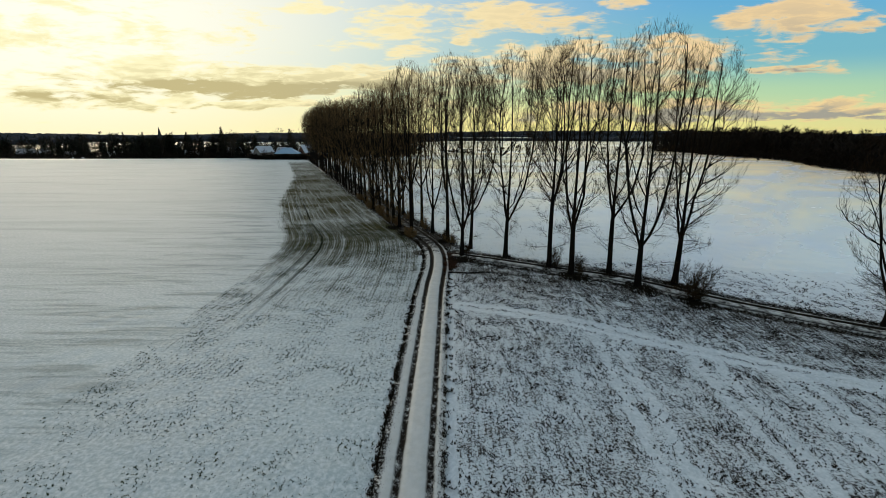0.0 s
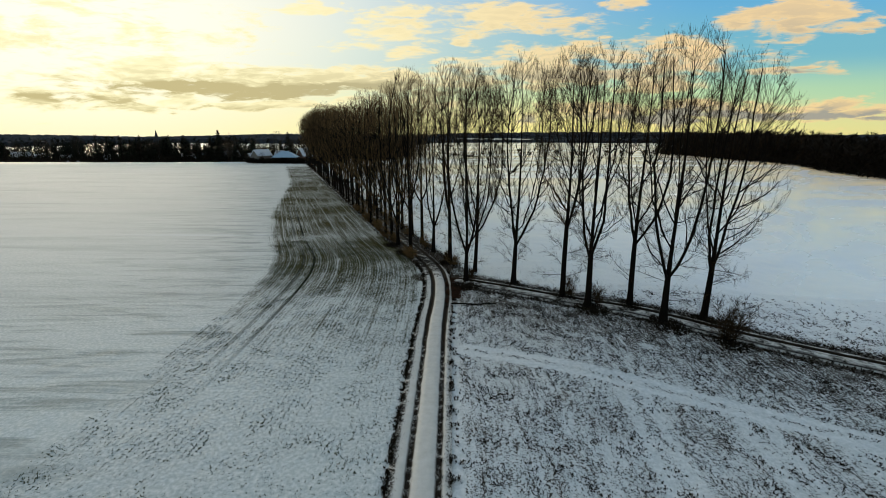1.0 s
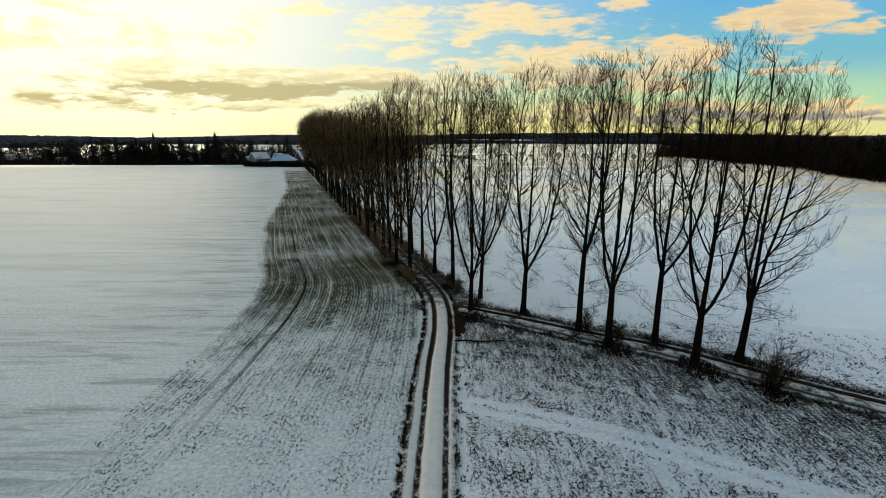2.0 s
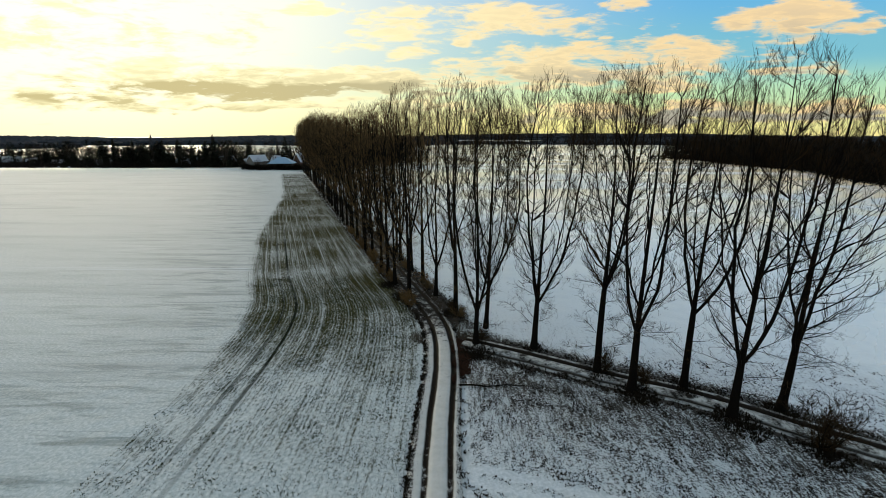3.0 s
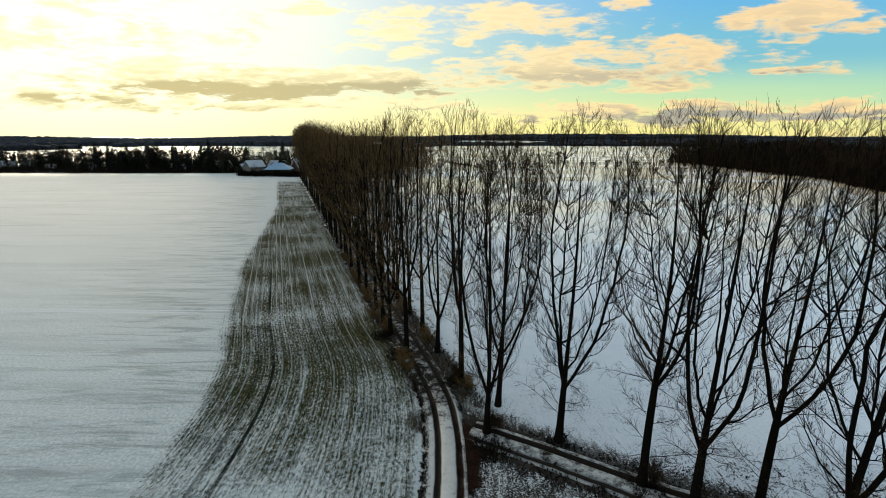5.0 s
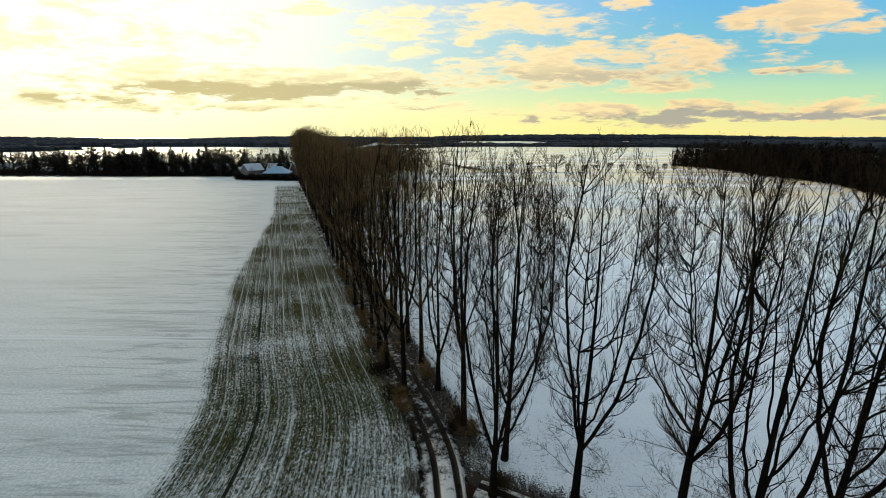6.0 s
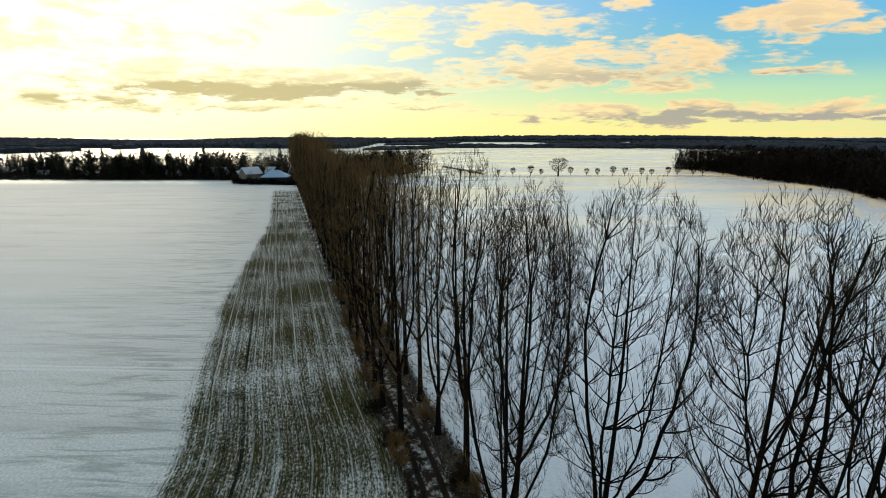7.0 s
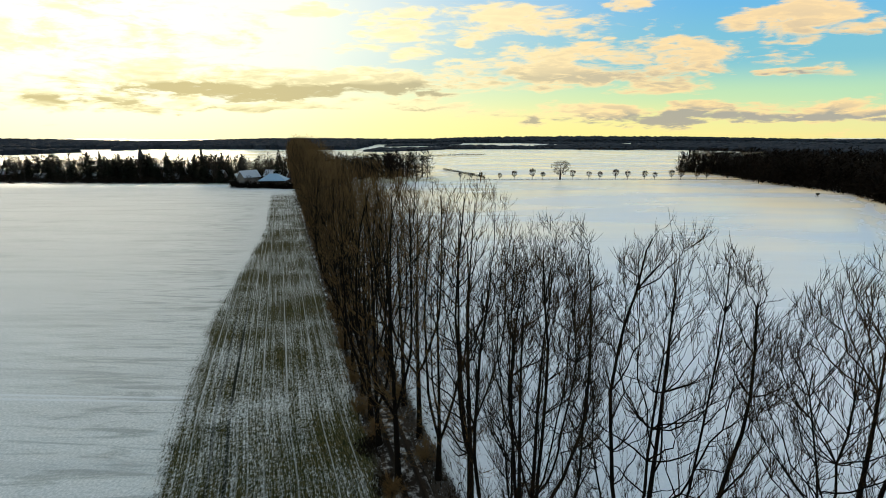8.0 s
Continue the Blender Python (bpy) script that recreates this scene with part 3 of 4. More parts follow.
def poplar(name, seed, tall, reach, fork, limbs, lean=(0.0, 0.0), girth=0.46, detail=1.0, twig=0.012, label="", sprays=8, group="poplars",
           bark=None, fine=None, split=False):
    """A bare tree: a trunk that divides into limbs which open and then run steeply up into an egg-shaped crown, filled evenly with branches and fine twigs."""
    rng = np.random.default_rng(seed)
    bark = bark or M_BARK
    big = tall / 32
    root = tagged(new(name), label, "tree", group)
    low = fork * tall

    def hull(z):
        """The crown's radius at a height."""
        s = np.clip((np.asarray(z) - low) / (tall - low), 0.02, 0.985)
        return reach * np.sin(np.pi * s ** 1.28) ** 0.52

    def inside(count, depth, foot=0.10):
        """Places spread evenly in the crown, more of them towards its outside."""
        z = low + (tall - low) * np.where(rng.uniform(0, 1, 4 * count) < 0.40, rng.uniform(0.68, 0.985, 4 * count), rng.uniform(foot, 0.985, 4 * count))
        z = z[rng.uniform(0, reach, 4 * count) < hull(z)][:count]
        a = rng.uniform(0, 6.28, len(z))
        r = hull(z) * np.sqrt(rng.uniform(depth, 1.0, len(z)))
        return np.c_[r * np.cos(a) + lean[0] * z, r * np.sin(a) + lean[1] * z, z]

    # trunk, with a sway of its own
    kt = 16
    s = np.linspace(0, 1, kt)
    top = tall * 0.95
    sway = rng.uniform(0, 6.28, 2)
    trunk = np.stack([lean[0] * top * s ** 0.9 + 0.35 * big * np.sin(5 * s + sway[0]) * s, lean[1] * top * s ** 0.9 + 0.35 * big * np.sin(4.3 * s + sway[1]) * s, -0.4 + (top + 0.4) * s], -1)[None]
    t_rad = girth * 0.86 * np.interp(s, [0, 0.035, fork, fork + 0.12, 1], [1.4, 1.0, 0.78, 0.50, 0.03])[None]
    child("trunk", mesh_of("trunk", *tubes(trunk, t_rad, 10), bark, True), root)

    # limbs: a few strong ones at the fork, lighter ones further up
    main = max(2, limbs // 3)
    h = np.r_[low * (1 + 0.06 * np.arange(main)), np.sort(rng.uniform(low * 1.2, tall * 0.60, limbs - main))]
    f = (h + 0.4) / (top + 0.4) * (kt - 1)
    i = f.astype(int)
    start = trunk[0, i] + (trunk[0, i + 1] - trunk[0, i]) * (f - i)[:, None]
    turn = rng.uniform(0, 6.28) + np.arange(limbs) * 2.4 + rng.normal(0, 0.25, limbs)
    out = np.c_[np.cos(turn), np.sin(turn)]
    tip_z = np.where(np.arange(limbs) < main, tall * rng.uniform(0.86, 0.95, limbs), np.minimum(h + (tall - h) * rng.uniform(0.55, 0.9, limbs), 0.95 * tall))
    tip_r = hull(tip_z) * rng.uniform(0.55, 0.92, limbs)
    tip = np.c_[out * tip_r[:, None] + np.c_[lean[0] * tip_z, lean[1] * tip_z], tip_z]
    rise = tip_z - h
    bend = start + np.c_[out * (rise * rng.uniform(0.16, 0.27, limbs))[:, None] + np.c_[lean[0] * rise, lean[1] * rise] * 0.4, rise * rng.uniform(0.30, 0.42, limbs)]
    kl = 12
    q = np.linspace(0, 1, kl)[None, :, None]
    lim = (1 - q) ** 2 * start[:, None] + 2 * q * (1 - q) * bend[:, None] + q ** 2 * tip[:, None]
    wig = np.cumsum(rng.normal(0, 0.11 * big, (limbs, kl, 3)), 1)
    wig -= q * wig[:, -1:] + wig[:, :1] * (1 - q)
    lim = lim + wig
    length = np.linalg.norm(np.diff(lim, axis=1), axis=-1).sum(1)
    l_rad = taper(np.minimum(t_rad[0, i] * np.where(np.arange(limbs) < main, 0.60, 0.44), 0.0062 * length + 0.03), kl, 0.26, 0.75)

    def grown(tips, lines, k, bow):
        """Branches that reach the given places from the nearest wood below them: lines, and the line and thickness each springs from."""
        p, d, r, o = [], [], [], []
        for n, (pts, rad, own) in enumerate(lines):
            p.append(pts[:, 1:].reshape(-1, 3))
            d.append(unit(np.gradient(pts, axis=1))[:, 1:].reshape(-1, 3))
            r.append(rad[:, 1:].ravel())
            o.append(np.repeat(own, pts.shape[1] - 1))
        p, d, r, o = (np.concatenate(v) for v in (p, d, r, o))
        far = tips[:, None] - p[None]
        dist = np.linalg.norm(far, axis=-1)
        turned = (far * d[None]).sum(-1) / np.maximum(dist, 0.01)
        cost = dist * (1 + 1.0 * (1 - turned) + 2.4 * (1 - far[..., 2] / np.maximum(dist, 0.01))) + 40 * (far[..., 2] < 0.40 * dist) + 40 * (dist < 0.5) + 15 * (p[None, :, 2] < low * 0.98)
        best = cost.argmin(1)
        a, go, span = p[best], d[best], dist[np.arange(len(tips)), best]
        reachout = tips - a
        c = a + reachout * np.array([0.66, 0.66, 0.36]) + go * (span * bow)[:, None] + rng.normal(0, 0.04, a.shape) * span[:, None]
        t = np.linspace(0, 1, k)[None, :, None]
        line = (1 - t) ** 2 * a[:, None] + 2 * t * (1 - t) * c[:, None] + t ** 2 * tips[:, None]
        line[:, 1:-1] += rng.normal(0, 0.02, line[:, 1:-1].shape) * span[:, None, None]
        return line, r[best], o[best], span

    n2, n3 = int(30 + 130 * detail * big), int(110 + 760 * detail * big)
    sec, sr, owner2, slen = grown(inside(n2, 0.18), [(lim, l_rad, np.arange(limbs)), (trunk[:, 3:], t_rad[:, 3:], np.array([-1]))], 6, 0.08)
    s_rad = taper(np.minimum(sr * 0.72, (0.0098 * slen + 0.013) * (0.4 + 0.6 * big)), 6, 0.34, 0.75)
    ids = np.arange(len(sec))
    bra, br, from3, blen = grown(inside(n3, 0.22, 0.04), [(sec, s_rad, ids), (lim[:, 2:], l_rad[:, 2:], -2 - np.arange(limbs)), (trunk[:, 4:], t_rad[:, 4:], np.array([-1]))], 4, 0.06)
    b_rad = taper(np.minimum(br * 0.72, 0.006 + 0.0062 * blen + 0.3 * twig), 4, 0.45)
    of_sec = np.where(from3 >= 0, from3, -1)
    owner3 = np.where(from3 >= 0, owner2[from3], np.where(from3 <= -2, -2 - from3, -1))
    for n in range(limbs):
        loose = (owner2 == n) & ((slen < 2.4) | (not split))
        mine = (owner3 == n) & ((of_sec < 0) | loose[of_sec])
        limb = child("limb", mesh_of("limb", *join([tubes(lim[n:n + 1], l_rad[n:n + 1], 7), tubes(sec[loose], s_rad[loose], 4), tubes(bra[mine], b_rad[mine], 3)]), bark, True), root)
        for j in np.nonzero((owner2 == n) & ~loose)[0]:
            mine = of_sec == j
            child("branch", mesh_of("branch", *join([tubes(sec[j:j + 1], s_rad[j:j + 1], 5), tubes(bra[mine], b_rad[mine], 3)]), bark, True), limb)
    chunks = [tubes(sec[owner2 < 0], s_rad[owner2 < 0], 4), tubes(bra[owner3 < 0], b_rad[owner3 < 0], 3)]

    def many(length, gap, least=1):
        return np.maximum(least, np.round(np.asarray(length) / gap)).astype(int)

    # sprays of young wood low on the trunk
    if sprays:
        s1 = shoots(rng, trunk, t_rad, np.array([sprays]), 0.10, fork + 0.12, 50, 88)
        plen = rng.uniform(1.8, 5.0, sprays) * (0.4 + 0.6 * big)
        spr = paths(rng, s1[0], s1[1], plen, 7, rng.uniform(-0.25, 0.5, sprays), 0.12)
        spr_rad = taper(np.full(sprays, 0.032), 7, 0.2)
        chunks.append(tubes(spr, spr_rad, 4))
        q = shoots(rng, spr, spr_rad, many(plen, 0.24 / max(0.3, detail), 4), 0.12, 1.0, 30, 70)
        tw = paths(rng, q[0], q[1], rng.uniform(0.5, 1.6, len(q[2])), 4, 0.15, 0.14)
        tr = taper(np.full(len(q[2]), twig * 1.1), 4, 0.35)
        chunks.append(tubes(tw, tr, 3))
        if detail > 0.5:
            q = shoots(rng, tw, tr, np.full(len(tw), 3), 0.15, 1.0, 30, 65)
            chunks.append(spikes(paths(rng, q[0], q[1], rng.uniform(0.3, 0.8, len(q[2])), 2, 0.1, 0.1), np.full(len(q[2]), twig * 0.8)))
    # twigs
    q = shoots(rng, bra, b_rad, many(blen, 0.52 / max(detail, 0.15), 2), 0.15, 1.0, 18, 42)
    tl = rng.uniform(0.35, 1.05, len(q[2])) * (0.35 + 0.65 * big)
    tw = paths(rng, q[0], q[1], tl, 2 if detail < 0.5 else 3, 0.7, 0.05)
    tr = taper(np.full(len(q[2]), twig * 1.15), tw.shape[1], 0.4)
    chunks.append(tubes(tw, tr, 3))
    if detail > 0.5:
        q = shoots(rng, tw, tr, np.full(len(tw), 2), 0.15, 1.0, 22, 50)
        chunks.append(spikes(paths(rng, q[0], q[1], rng.uniform(0.15, 0.50, len(q[2])), 2, 0.9, 0.04), np.full(len(q[2]), twig * 0.8)))
    child("crown", mesh_of("crown", *join(chunks), fine or M_TWIG), root)
    return root


def place(ob, x, y, turn=0.0, dz=0.0):
    ob.matrix_basis = pose(*spot(x, y, dz), 0, 0, turn)
    return ob


TALL = "tall bare poplar with dark bark and steep limbs beside the lane"
# the lane that branches off: x, y, height, reach, fork, limbs, lean x, lean y, girth, sprays
LANE_TREES = [
    (3.8, 74.0, 31.2, 5.2, 0.13, 7, 0.0, -0.02, 0.42, 8), (5.4, 78.8, 31.4, 4.6, 0.19, 6, 0.03, 0.0, 0.38, 5),
    (10.9, 72.9, 32.0, 5.9, 0.18, 8, 0.01, -0.01, 0.44, 7), (16.9, 67.4, 31.8, 5.0, 0.30, 7, -0.02, -0.02, 0.42, 12),
    (19.3, 63.8, 31.6, 5.6, 0.20, 7, -0.03, -0.05, 0.48, 10), (25.0, 64.6, 31.6, 5.0, 0.26, 6, -0.03, -0.04, 0.42, 9),
    (27.4, 60.2, 33.0, 6.6, 0.16, 7, -0.04, -0.06, 0.50, 10), (33.2, 61.9, 31.8, 6.6, 0.20, 7, 0.0, -0.03, 0.48, 14),
    (54.4, 52.8, 25.0, 7.0, 0.10, 9, -0.02, 0.0, 0.50, 24), (62.0, 48.9, 31.0, 5.2, 0.18, 6, 0.0, 0.0, 0.46, 10),
]
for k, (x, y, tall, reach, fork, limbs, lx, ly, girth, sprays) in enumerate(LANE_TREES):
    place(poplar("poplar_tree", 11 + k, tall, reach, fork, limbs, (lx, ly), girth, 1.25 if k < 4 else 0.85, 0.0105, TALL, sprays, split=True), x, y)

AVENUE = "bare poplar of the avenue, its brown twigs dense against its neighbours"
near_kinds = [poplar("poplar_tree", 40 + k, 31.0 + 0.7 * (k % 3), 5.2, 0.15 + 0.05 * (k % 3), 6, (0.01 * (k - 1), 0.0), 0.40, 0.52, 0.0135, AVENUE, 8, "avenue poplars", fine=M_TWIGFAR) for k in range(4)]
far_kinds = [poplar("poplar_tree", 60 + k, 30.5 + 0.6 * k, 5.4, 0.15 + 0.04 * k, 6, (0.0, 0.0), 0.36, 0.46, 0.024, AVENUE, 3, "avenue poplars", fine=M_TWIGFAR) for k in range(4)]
rng = random.Random(5)
WEST = [90.6, 96.7, 102.2, 107.8, 115.0] + [121.7 + 5.8 * k for k in range(40)]
EAST = [84.2, 91.4, 98.3, 105.0] + [111.7 + 6.1 * k for k in range(40)]
used = set()
for side, ys in ((0.0, WEST), (5.2, EAST)):
    for y in ys:
        kinds = near_kinds if y < 128 else far_kinds
        ob = kinds[rng.randrange(4)]
        yy, size = y + rng.uniform(-0.8, 0.8) * (y > 100), rng.uniform(0.95, 1.04) * (1 + 0.13 * float(smooth(y, 150, 260)))
        m = pose(*spot(row_line(yy) + side + rng.uniform(-0.5, 0.5), yy), 0, 0, rng.uniform(0, 360))
        if ob.name in used:
            ob = copy_thing(ob, m)
        else:
            used.add(ob.name)
            ob.matrix_basis = m
        ob.scale = (size, size, size)


# ------------------------------------------------------------ shrubs
def shrub(name, seed, tall, wide, stems, twig, label, fine=None):
    """A leafless bush of many stems from one foot."""
    rng = np.random.default_rng(seed)
    root = tagged(new(name), label, "bush", "leafless bushes")
    start = np.c_[rng.normal(0, 0.25, (stems, 2)), np.full(stems, -0.1)]
    ang, turn = np.radians(rng.uniform(3, 36, stems)), rng.uniform(0, 6.28, stems)
    d = np.c_[np.sin(ang) * np.cos(turn) * wide / tall * 1.6, np.sin(ang) * np.sin(turn) * wide / tall * 1.6, np.cos(ang)]
    line = paths(rng, start, d, tall * rng.uniform(0.6, 1.05, stems), 7, 0.25, 0.10)
    rad = taper(rng.uniform(0.03, 0.075, stems) * tall / 5, 7, 0.12)
    for k in range(stems):
        child("stem", mesh_of("stem", *tubes(line[k:k + 1], rad[k:k + 1], 5), M_BARK, True), root)
    q = shoots(rng, line, rad, np.full(stems, 16), 0.12, 1.0, 25, 65)
    b = paths(rng, q[0], q[1], rng.uniform(0.5, 1.7, len(q[2])) * tall / 5, 5, 0.3, 0.13)
    br = taper(np.full(len(b), twig * 1.6), 5, 0.3)
    chunks = [tubes(b, br, 3)]
    q = shoots(rng, b, br, np.full(len(b), 6), 0.15, 1.0, 25, 60)
    chunks.append(tubes(paths(rng, q[0], q[1], rng.uniform(0.25, 0.8, len(q[2])), 3, 0.2, 0.15), taper(np.full(len(q[2]), twig), 3, 0.4), 3))
    child("crown", mesh_of("crown", *join(chunks), fine or M_TWIG), root)
    return root


place(shrub("bush", 3, 5.2, 2.9, 18, 0.014, "large leafless bush on the verge of the lane"), 33.1, 56.5)
for k, (x, y, h) in enumerate([(17.9, 67.0, 3.2), (20.6, 64.2, 3.0), (4.6, 74.4, 2.2), (0.5, 84.7, 2.2)]):
    place(shrub("bush", 20 + k, h, h * 0.7, 8, 0.010, "thin leafless sapling scrub at a poplar's foot"), x, y)


scrubs = [shrub("bush", 30 + k, 2.3 + 0.4 * k, 2.2, 9, 0.013, "brown leafless undergrowth at the foot of the avenue", M_TWIGFAR) for k in range(2)]
g = random.Random(17)
for k in range(16):
    y = 82.0 + 4.0 * k + g.uniform(-0.8, 0.8)
    side = -0.9 if k % 3 else 4.9
    m = pose(*spot(row_line(y) + side + g.uniform(-0.5, 0.5), y), 0, 0, g.uniform(0, 360))
    ob = copy_thing(scrubs[k % 2], m) if k > 1 else scrubs[k]
    ob.matrix_basis = m
    ob.scale = (1, 1, g.uniform(0.6, 1.05))


# ------------------------------------------------------------ grass and crop that stand out of the snow
def blades(name, xs, ys, low, high, spread_m, count, mat, label, category, seed, flat=0.5):
    """Many small tufts as one mesh: each a few pointed blades."""
    rng = np.random.default_rng(seed)
    n = len(xs)
    foot = np.c_[xs, ys, land(xs, ys) - 0.02]
    foot = np.repeat(foot, count, 0)
    turn = rng.uniform(0, 6.28, n * count)
    out = np.c_[np.cos(turn), np.sin(turn), np.zeros(n * count)]
    side = np.c_[-np.sin(turn), np.cos(turn), np.zeros(n * count)]
    tall = rng.uniform(low, high, n * count)[:, None]
    wide = rng.uniform(0.25, 0.5, n * count)[:, None] * spread_m
    base = foot + out * rng.uniform(0, 0.5, n * count)[:, None] * spread_m
    tip = base + out * tall * flat + np.array([0, 0, 1.0]) * tall
    v = np.stack([base - side * wide / 2, base + side * wide / 2, tip], 1).reshape(-1, 3)
    me = mesh_of(name, v, np.arange(len(v)).reshape(-1, 3), mat)
    return tagged(new(name, me), label, category, kind="stuff")


def scatter(seed, n, x0, x1, y0, y1, chance):
    rng = np.random.default_rng(seed)
    x, y = rng.uniform(x0, x1, n), rng.uniform(y0, y1, n)
    keep = rng.uniform(0, 1, n) < chance(x, y)
    return x[keep], y[keep]


def clumpy(x, y, size, seed):
    return np.array([0.5 + 0.5 * noise.noise((a / size, b / size, seed)) for a, b in zip(x, y)])


def stubble_chance(x, y):
    g = grass_of(x, y)
    return np.where(lane_gap(x, y) < 2.4, 0, g * smooth(clumpy(x, y, 1.7, 3), 0.30, 0.66))


x, y = scatter(1, 120000, 2.1, 62, 19, 71, stubble_chance)
blades("grass_stubble", x, y, 0.05, 0.15, 0.30, 4, M_STRAW, "dead grass tufts poking through thin snow", "grass", 1)

ys_ = np.random.default_rng(8).uniform(16, 84, 9000)
off_ = np.random.default_rng(9).normal(0, 0.20, 9000)
side_ = np.random.default_rng(10).uniform(0, 1, 9000) < 0.72
tx = track_x(ys_) + np.where(side_, -2.15, 1.75) + off_ * np.where(side_, 1.0, 1.6)
keep = clumpy(tx, ys_, 0.9, 11) > np.where(side_, 0.42, 0.52)
blades("grass_verge", tx[keep], ys_[keep], 0.06, 0.22, 0.24, 5, M_STRAW, "dark dead grass along both edges of the track", "grass", 2)


def lane_chance(x, y):
    d = lane_gap(x, y)
    return (np.exp(-((d - 2.3) / 0.6) ** 2) * 0.85) * (0.35 + 0.65 * clumpy(x, y, 1.5, 5)) * (x > 1.0)


x, y = scatter(2, 70000, 1, 80, 38, 75, lane_chance)
blades("grass_bank", x, y, 0.08, 0.30, 0.22, 6, M_STRAW, "tall brown dead grass on the banks of the lane", "grass", 3, 0.35)


def avenue_chance(x, y):
    a = x - row_line(y)
    return (np.exp(-((a + 0.6) / 1.3) ** 2) + np.exp(-((a - 5.6) / 1.2) ** 2)) * (0.25 + 0.75 * clumpy(x, y, 2.2, 6)) * (y > 75.5)


x, y = scatter(4, 90000, -75, 8, 73, 233, avenue_chance)
blades("grass_avenue", x, y, 0.10, 0.38, 0.26, 6, M_STRAW, "brown undergrowth between the trunks of the avenue", "grass", 4, 0.35)

g = np.random.default_rng(77)
ly = g.normal(70.2, 2.5, 9000)
lx = track_x(ly) + 1.15 + np.abs(g.normal(0, 0.6, 9000)) * (0.6 + 0.6 * (ly > 66.6)) + 0.25 * np.sin(1.8 * ly)
keep = (ly > 64.5) & (ly < 75.5)
blades("leaf_litter", lx[keep], ly[keep], 0.04, 0.14, 0.30, 4, M_LITTER, "rust-brown leaf litter and mud beside the track", "leaf litter", 6, 0.8)

# mounds of weeds at the feet of trees
for k, (x, y, r) in enumerate([(4.0, 71.6, 1.6), (19.5, 63.0, 1.7), (27.6, 59.2, 1.9), (33.1, 55.8, 1.4), (-7.0, 90.6, 1.6), (-10.2, 96.4, 1.5), (0.4, 83.7, 1.2),
                               (11.0, 72.6, 1.1), (17.1, 67.0, 1.2), (25.1, 64.3, 1.3), (33.2, 61.3, 1.4)]):
    g = np.random.default_rng(100 + k)
    n = int(95 * r * r)
    a, d = g.uniform(0, 6.28, n), 1.25 * r * g.uniform(0, 1, n) ** 0.8
    blades("weed_clump", x + d * np.cos(a), y + d * np.sin(a), 0.10, 0.45, 0.22, 7, M_STRAW, "dark clump of dead weeds at the foot of a tree", "weeds", 200 + k, 0.3)


def crop_chance(x, y):
    off = crop_edge(y) - x
    lines = 0.5 + 0.5 * np.sin(off * 0.985 * 2 * np.pi / 0.42)
    return (off > 0.2) * (off < 24.5) * bare_of(x, y) * (0.25 + 0.75 * lines ** 2) * smooth(clumpy(x, y, 3.5, 9), 0.30, 0.65)


x, y = scatter(6, 150000, -34, -2, 18, 100, crop_chance)
blades("winter_crop", x, y, 0.04, 0.11, 0.17, 4, M_LEAF, "rows of green winter crop showing through the snow", "crop", 5, 0.7)


# ------------------------------------------------------------ far trees
def cloud_tree(rng, tall, wide, base, pieces, kind):
    """Triangles of a distant tree: bare and rounded, or a jagged conifer."""
    t = rng.uniform(0, 1, pieces)
    turn = rng.uniform(0, 6.28, pieces)
    if kind == "conifer":
        z = tall * (0.06 + 0.94 * t)
        r = wide * (1.02 - t) * rng.uniform(0.15, 1.0, pieces)
        size = 0.25 * wide + 0.5 * wide * (1 - t)
        tilt = -0.35
    else:
        z = base + (tall - base) * t
        r = wide * np.sqrt(np.clip(1 - (2 * t - 0.95) ** 2 * 0.95, 0.05, 1)) * np.sqrt(rng.uniform(0.05, 1, pieces))
        size = rng.uniform(0.5, 1.1, pieces) * wide * 0.5
        tilt = 0.9
    c = np.c_[r * np.cos(turn), r * np.sin(turn), z]
    out = np.c_[np.cos(turn), np.sin(turn), np.full(pieces, tilt)] * size[:, None]
    side = np.c_[-np.sin(turn), np.cos(turn), rng.uniform(-0.3, 0.3, pieces)] * size[:, None] * (0.5 if kind == "conifer" else 0.22)
    tri = np.stack([c - side, c + side, c + out], 1).reshape(-1, 3)
    return tri


def stem(tall, r):
    v, q = tubes(np.array([[[0, 0, -0.5], [0, 0, tall * 0.5], [0, 0, tall]]]), np.array([[r, r * 0.7, 0.03]]), 5)
    return v, np.concatenate([q[:, :3], q[:, [0, 2, 3]]])


def thicket(name, seed, xs, ys, talls, wides, mat, label, pieces=70, conifers=0.25, category="woodland", base=0.10):
    """A wood as one mesh: a stem and a torn crown for every tree."""
    rng = np.random.default_rng(seed)
    chunks = []
    for x, y, h, wd in zip(xs, ys, talls, wides):
        foot = np.array([x, y, float(land(x, y))])
        kind = "conifer" if rng.uniform() < conifers else "bare"
        tri = cloud_tree(rng, h, wd * (0.75 if kind == "conifer" else 1), h * base, pieces, kind) + foot
        chunks.append((tri, np.arange(len(tri)).reshape(-1, 3)))
        v, f = stem(h * 0.9, 0.016 * h)
        chunks.append((v + foot, f))
    return tagged(new(name, mesh_of(name, *join(chunks), mat)), label, category, kind="stuff")


g = np.random.default_rng(77)
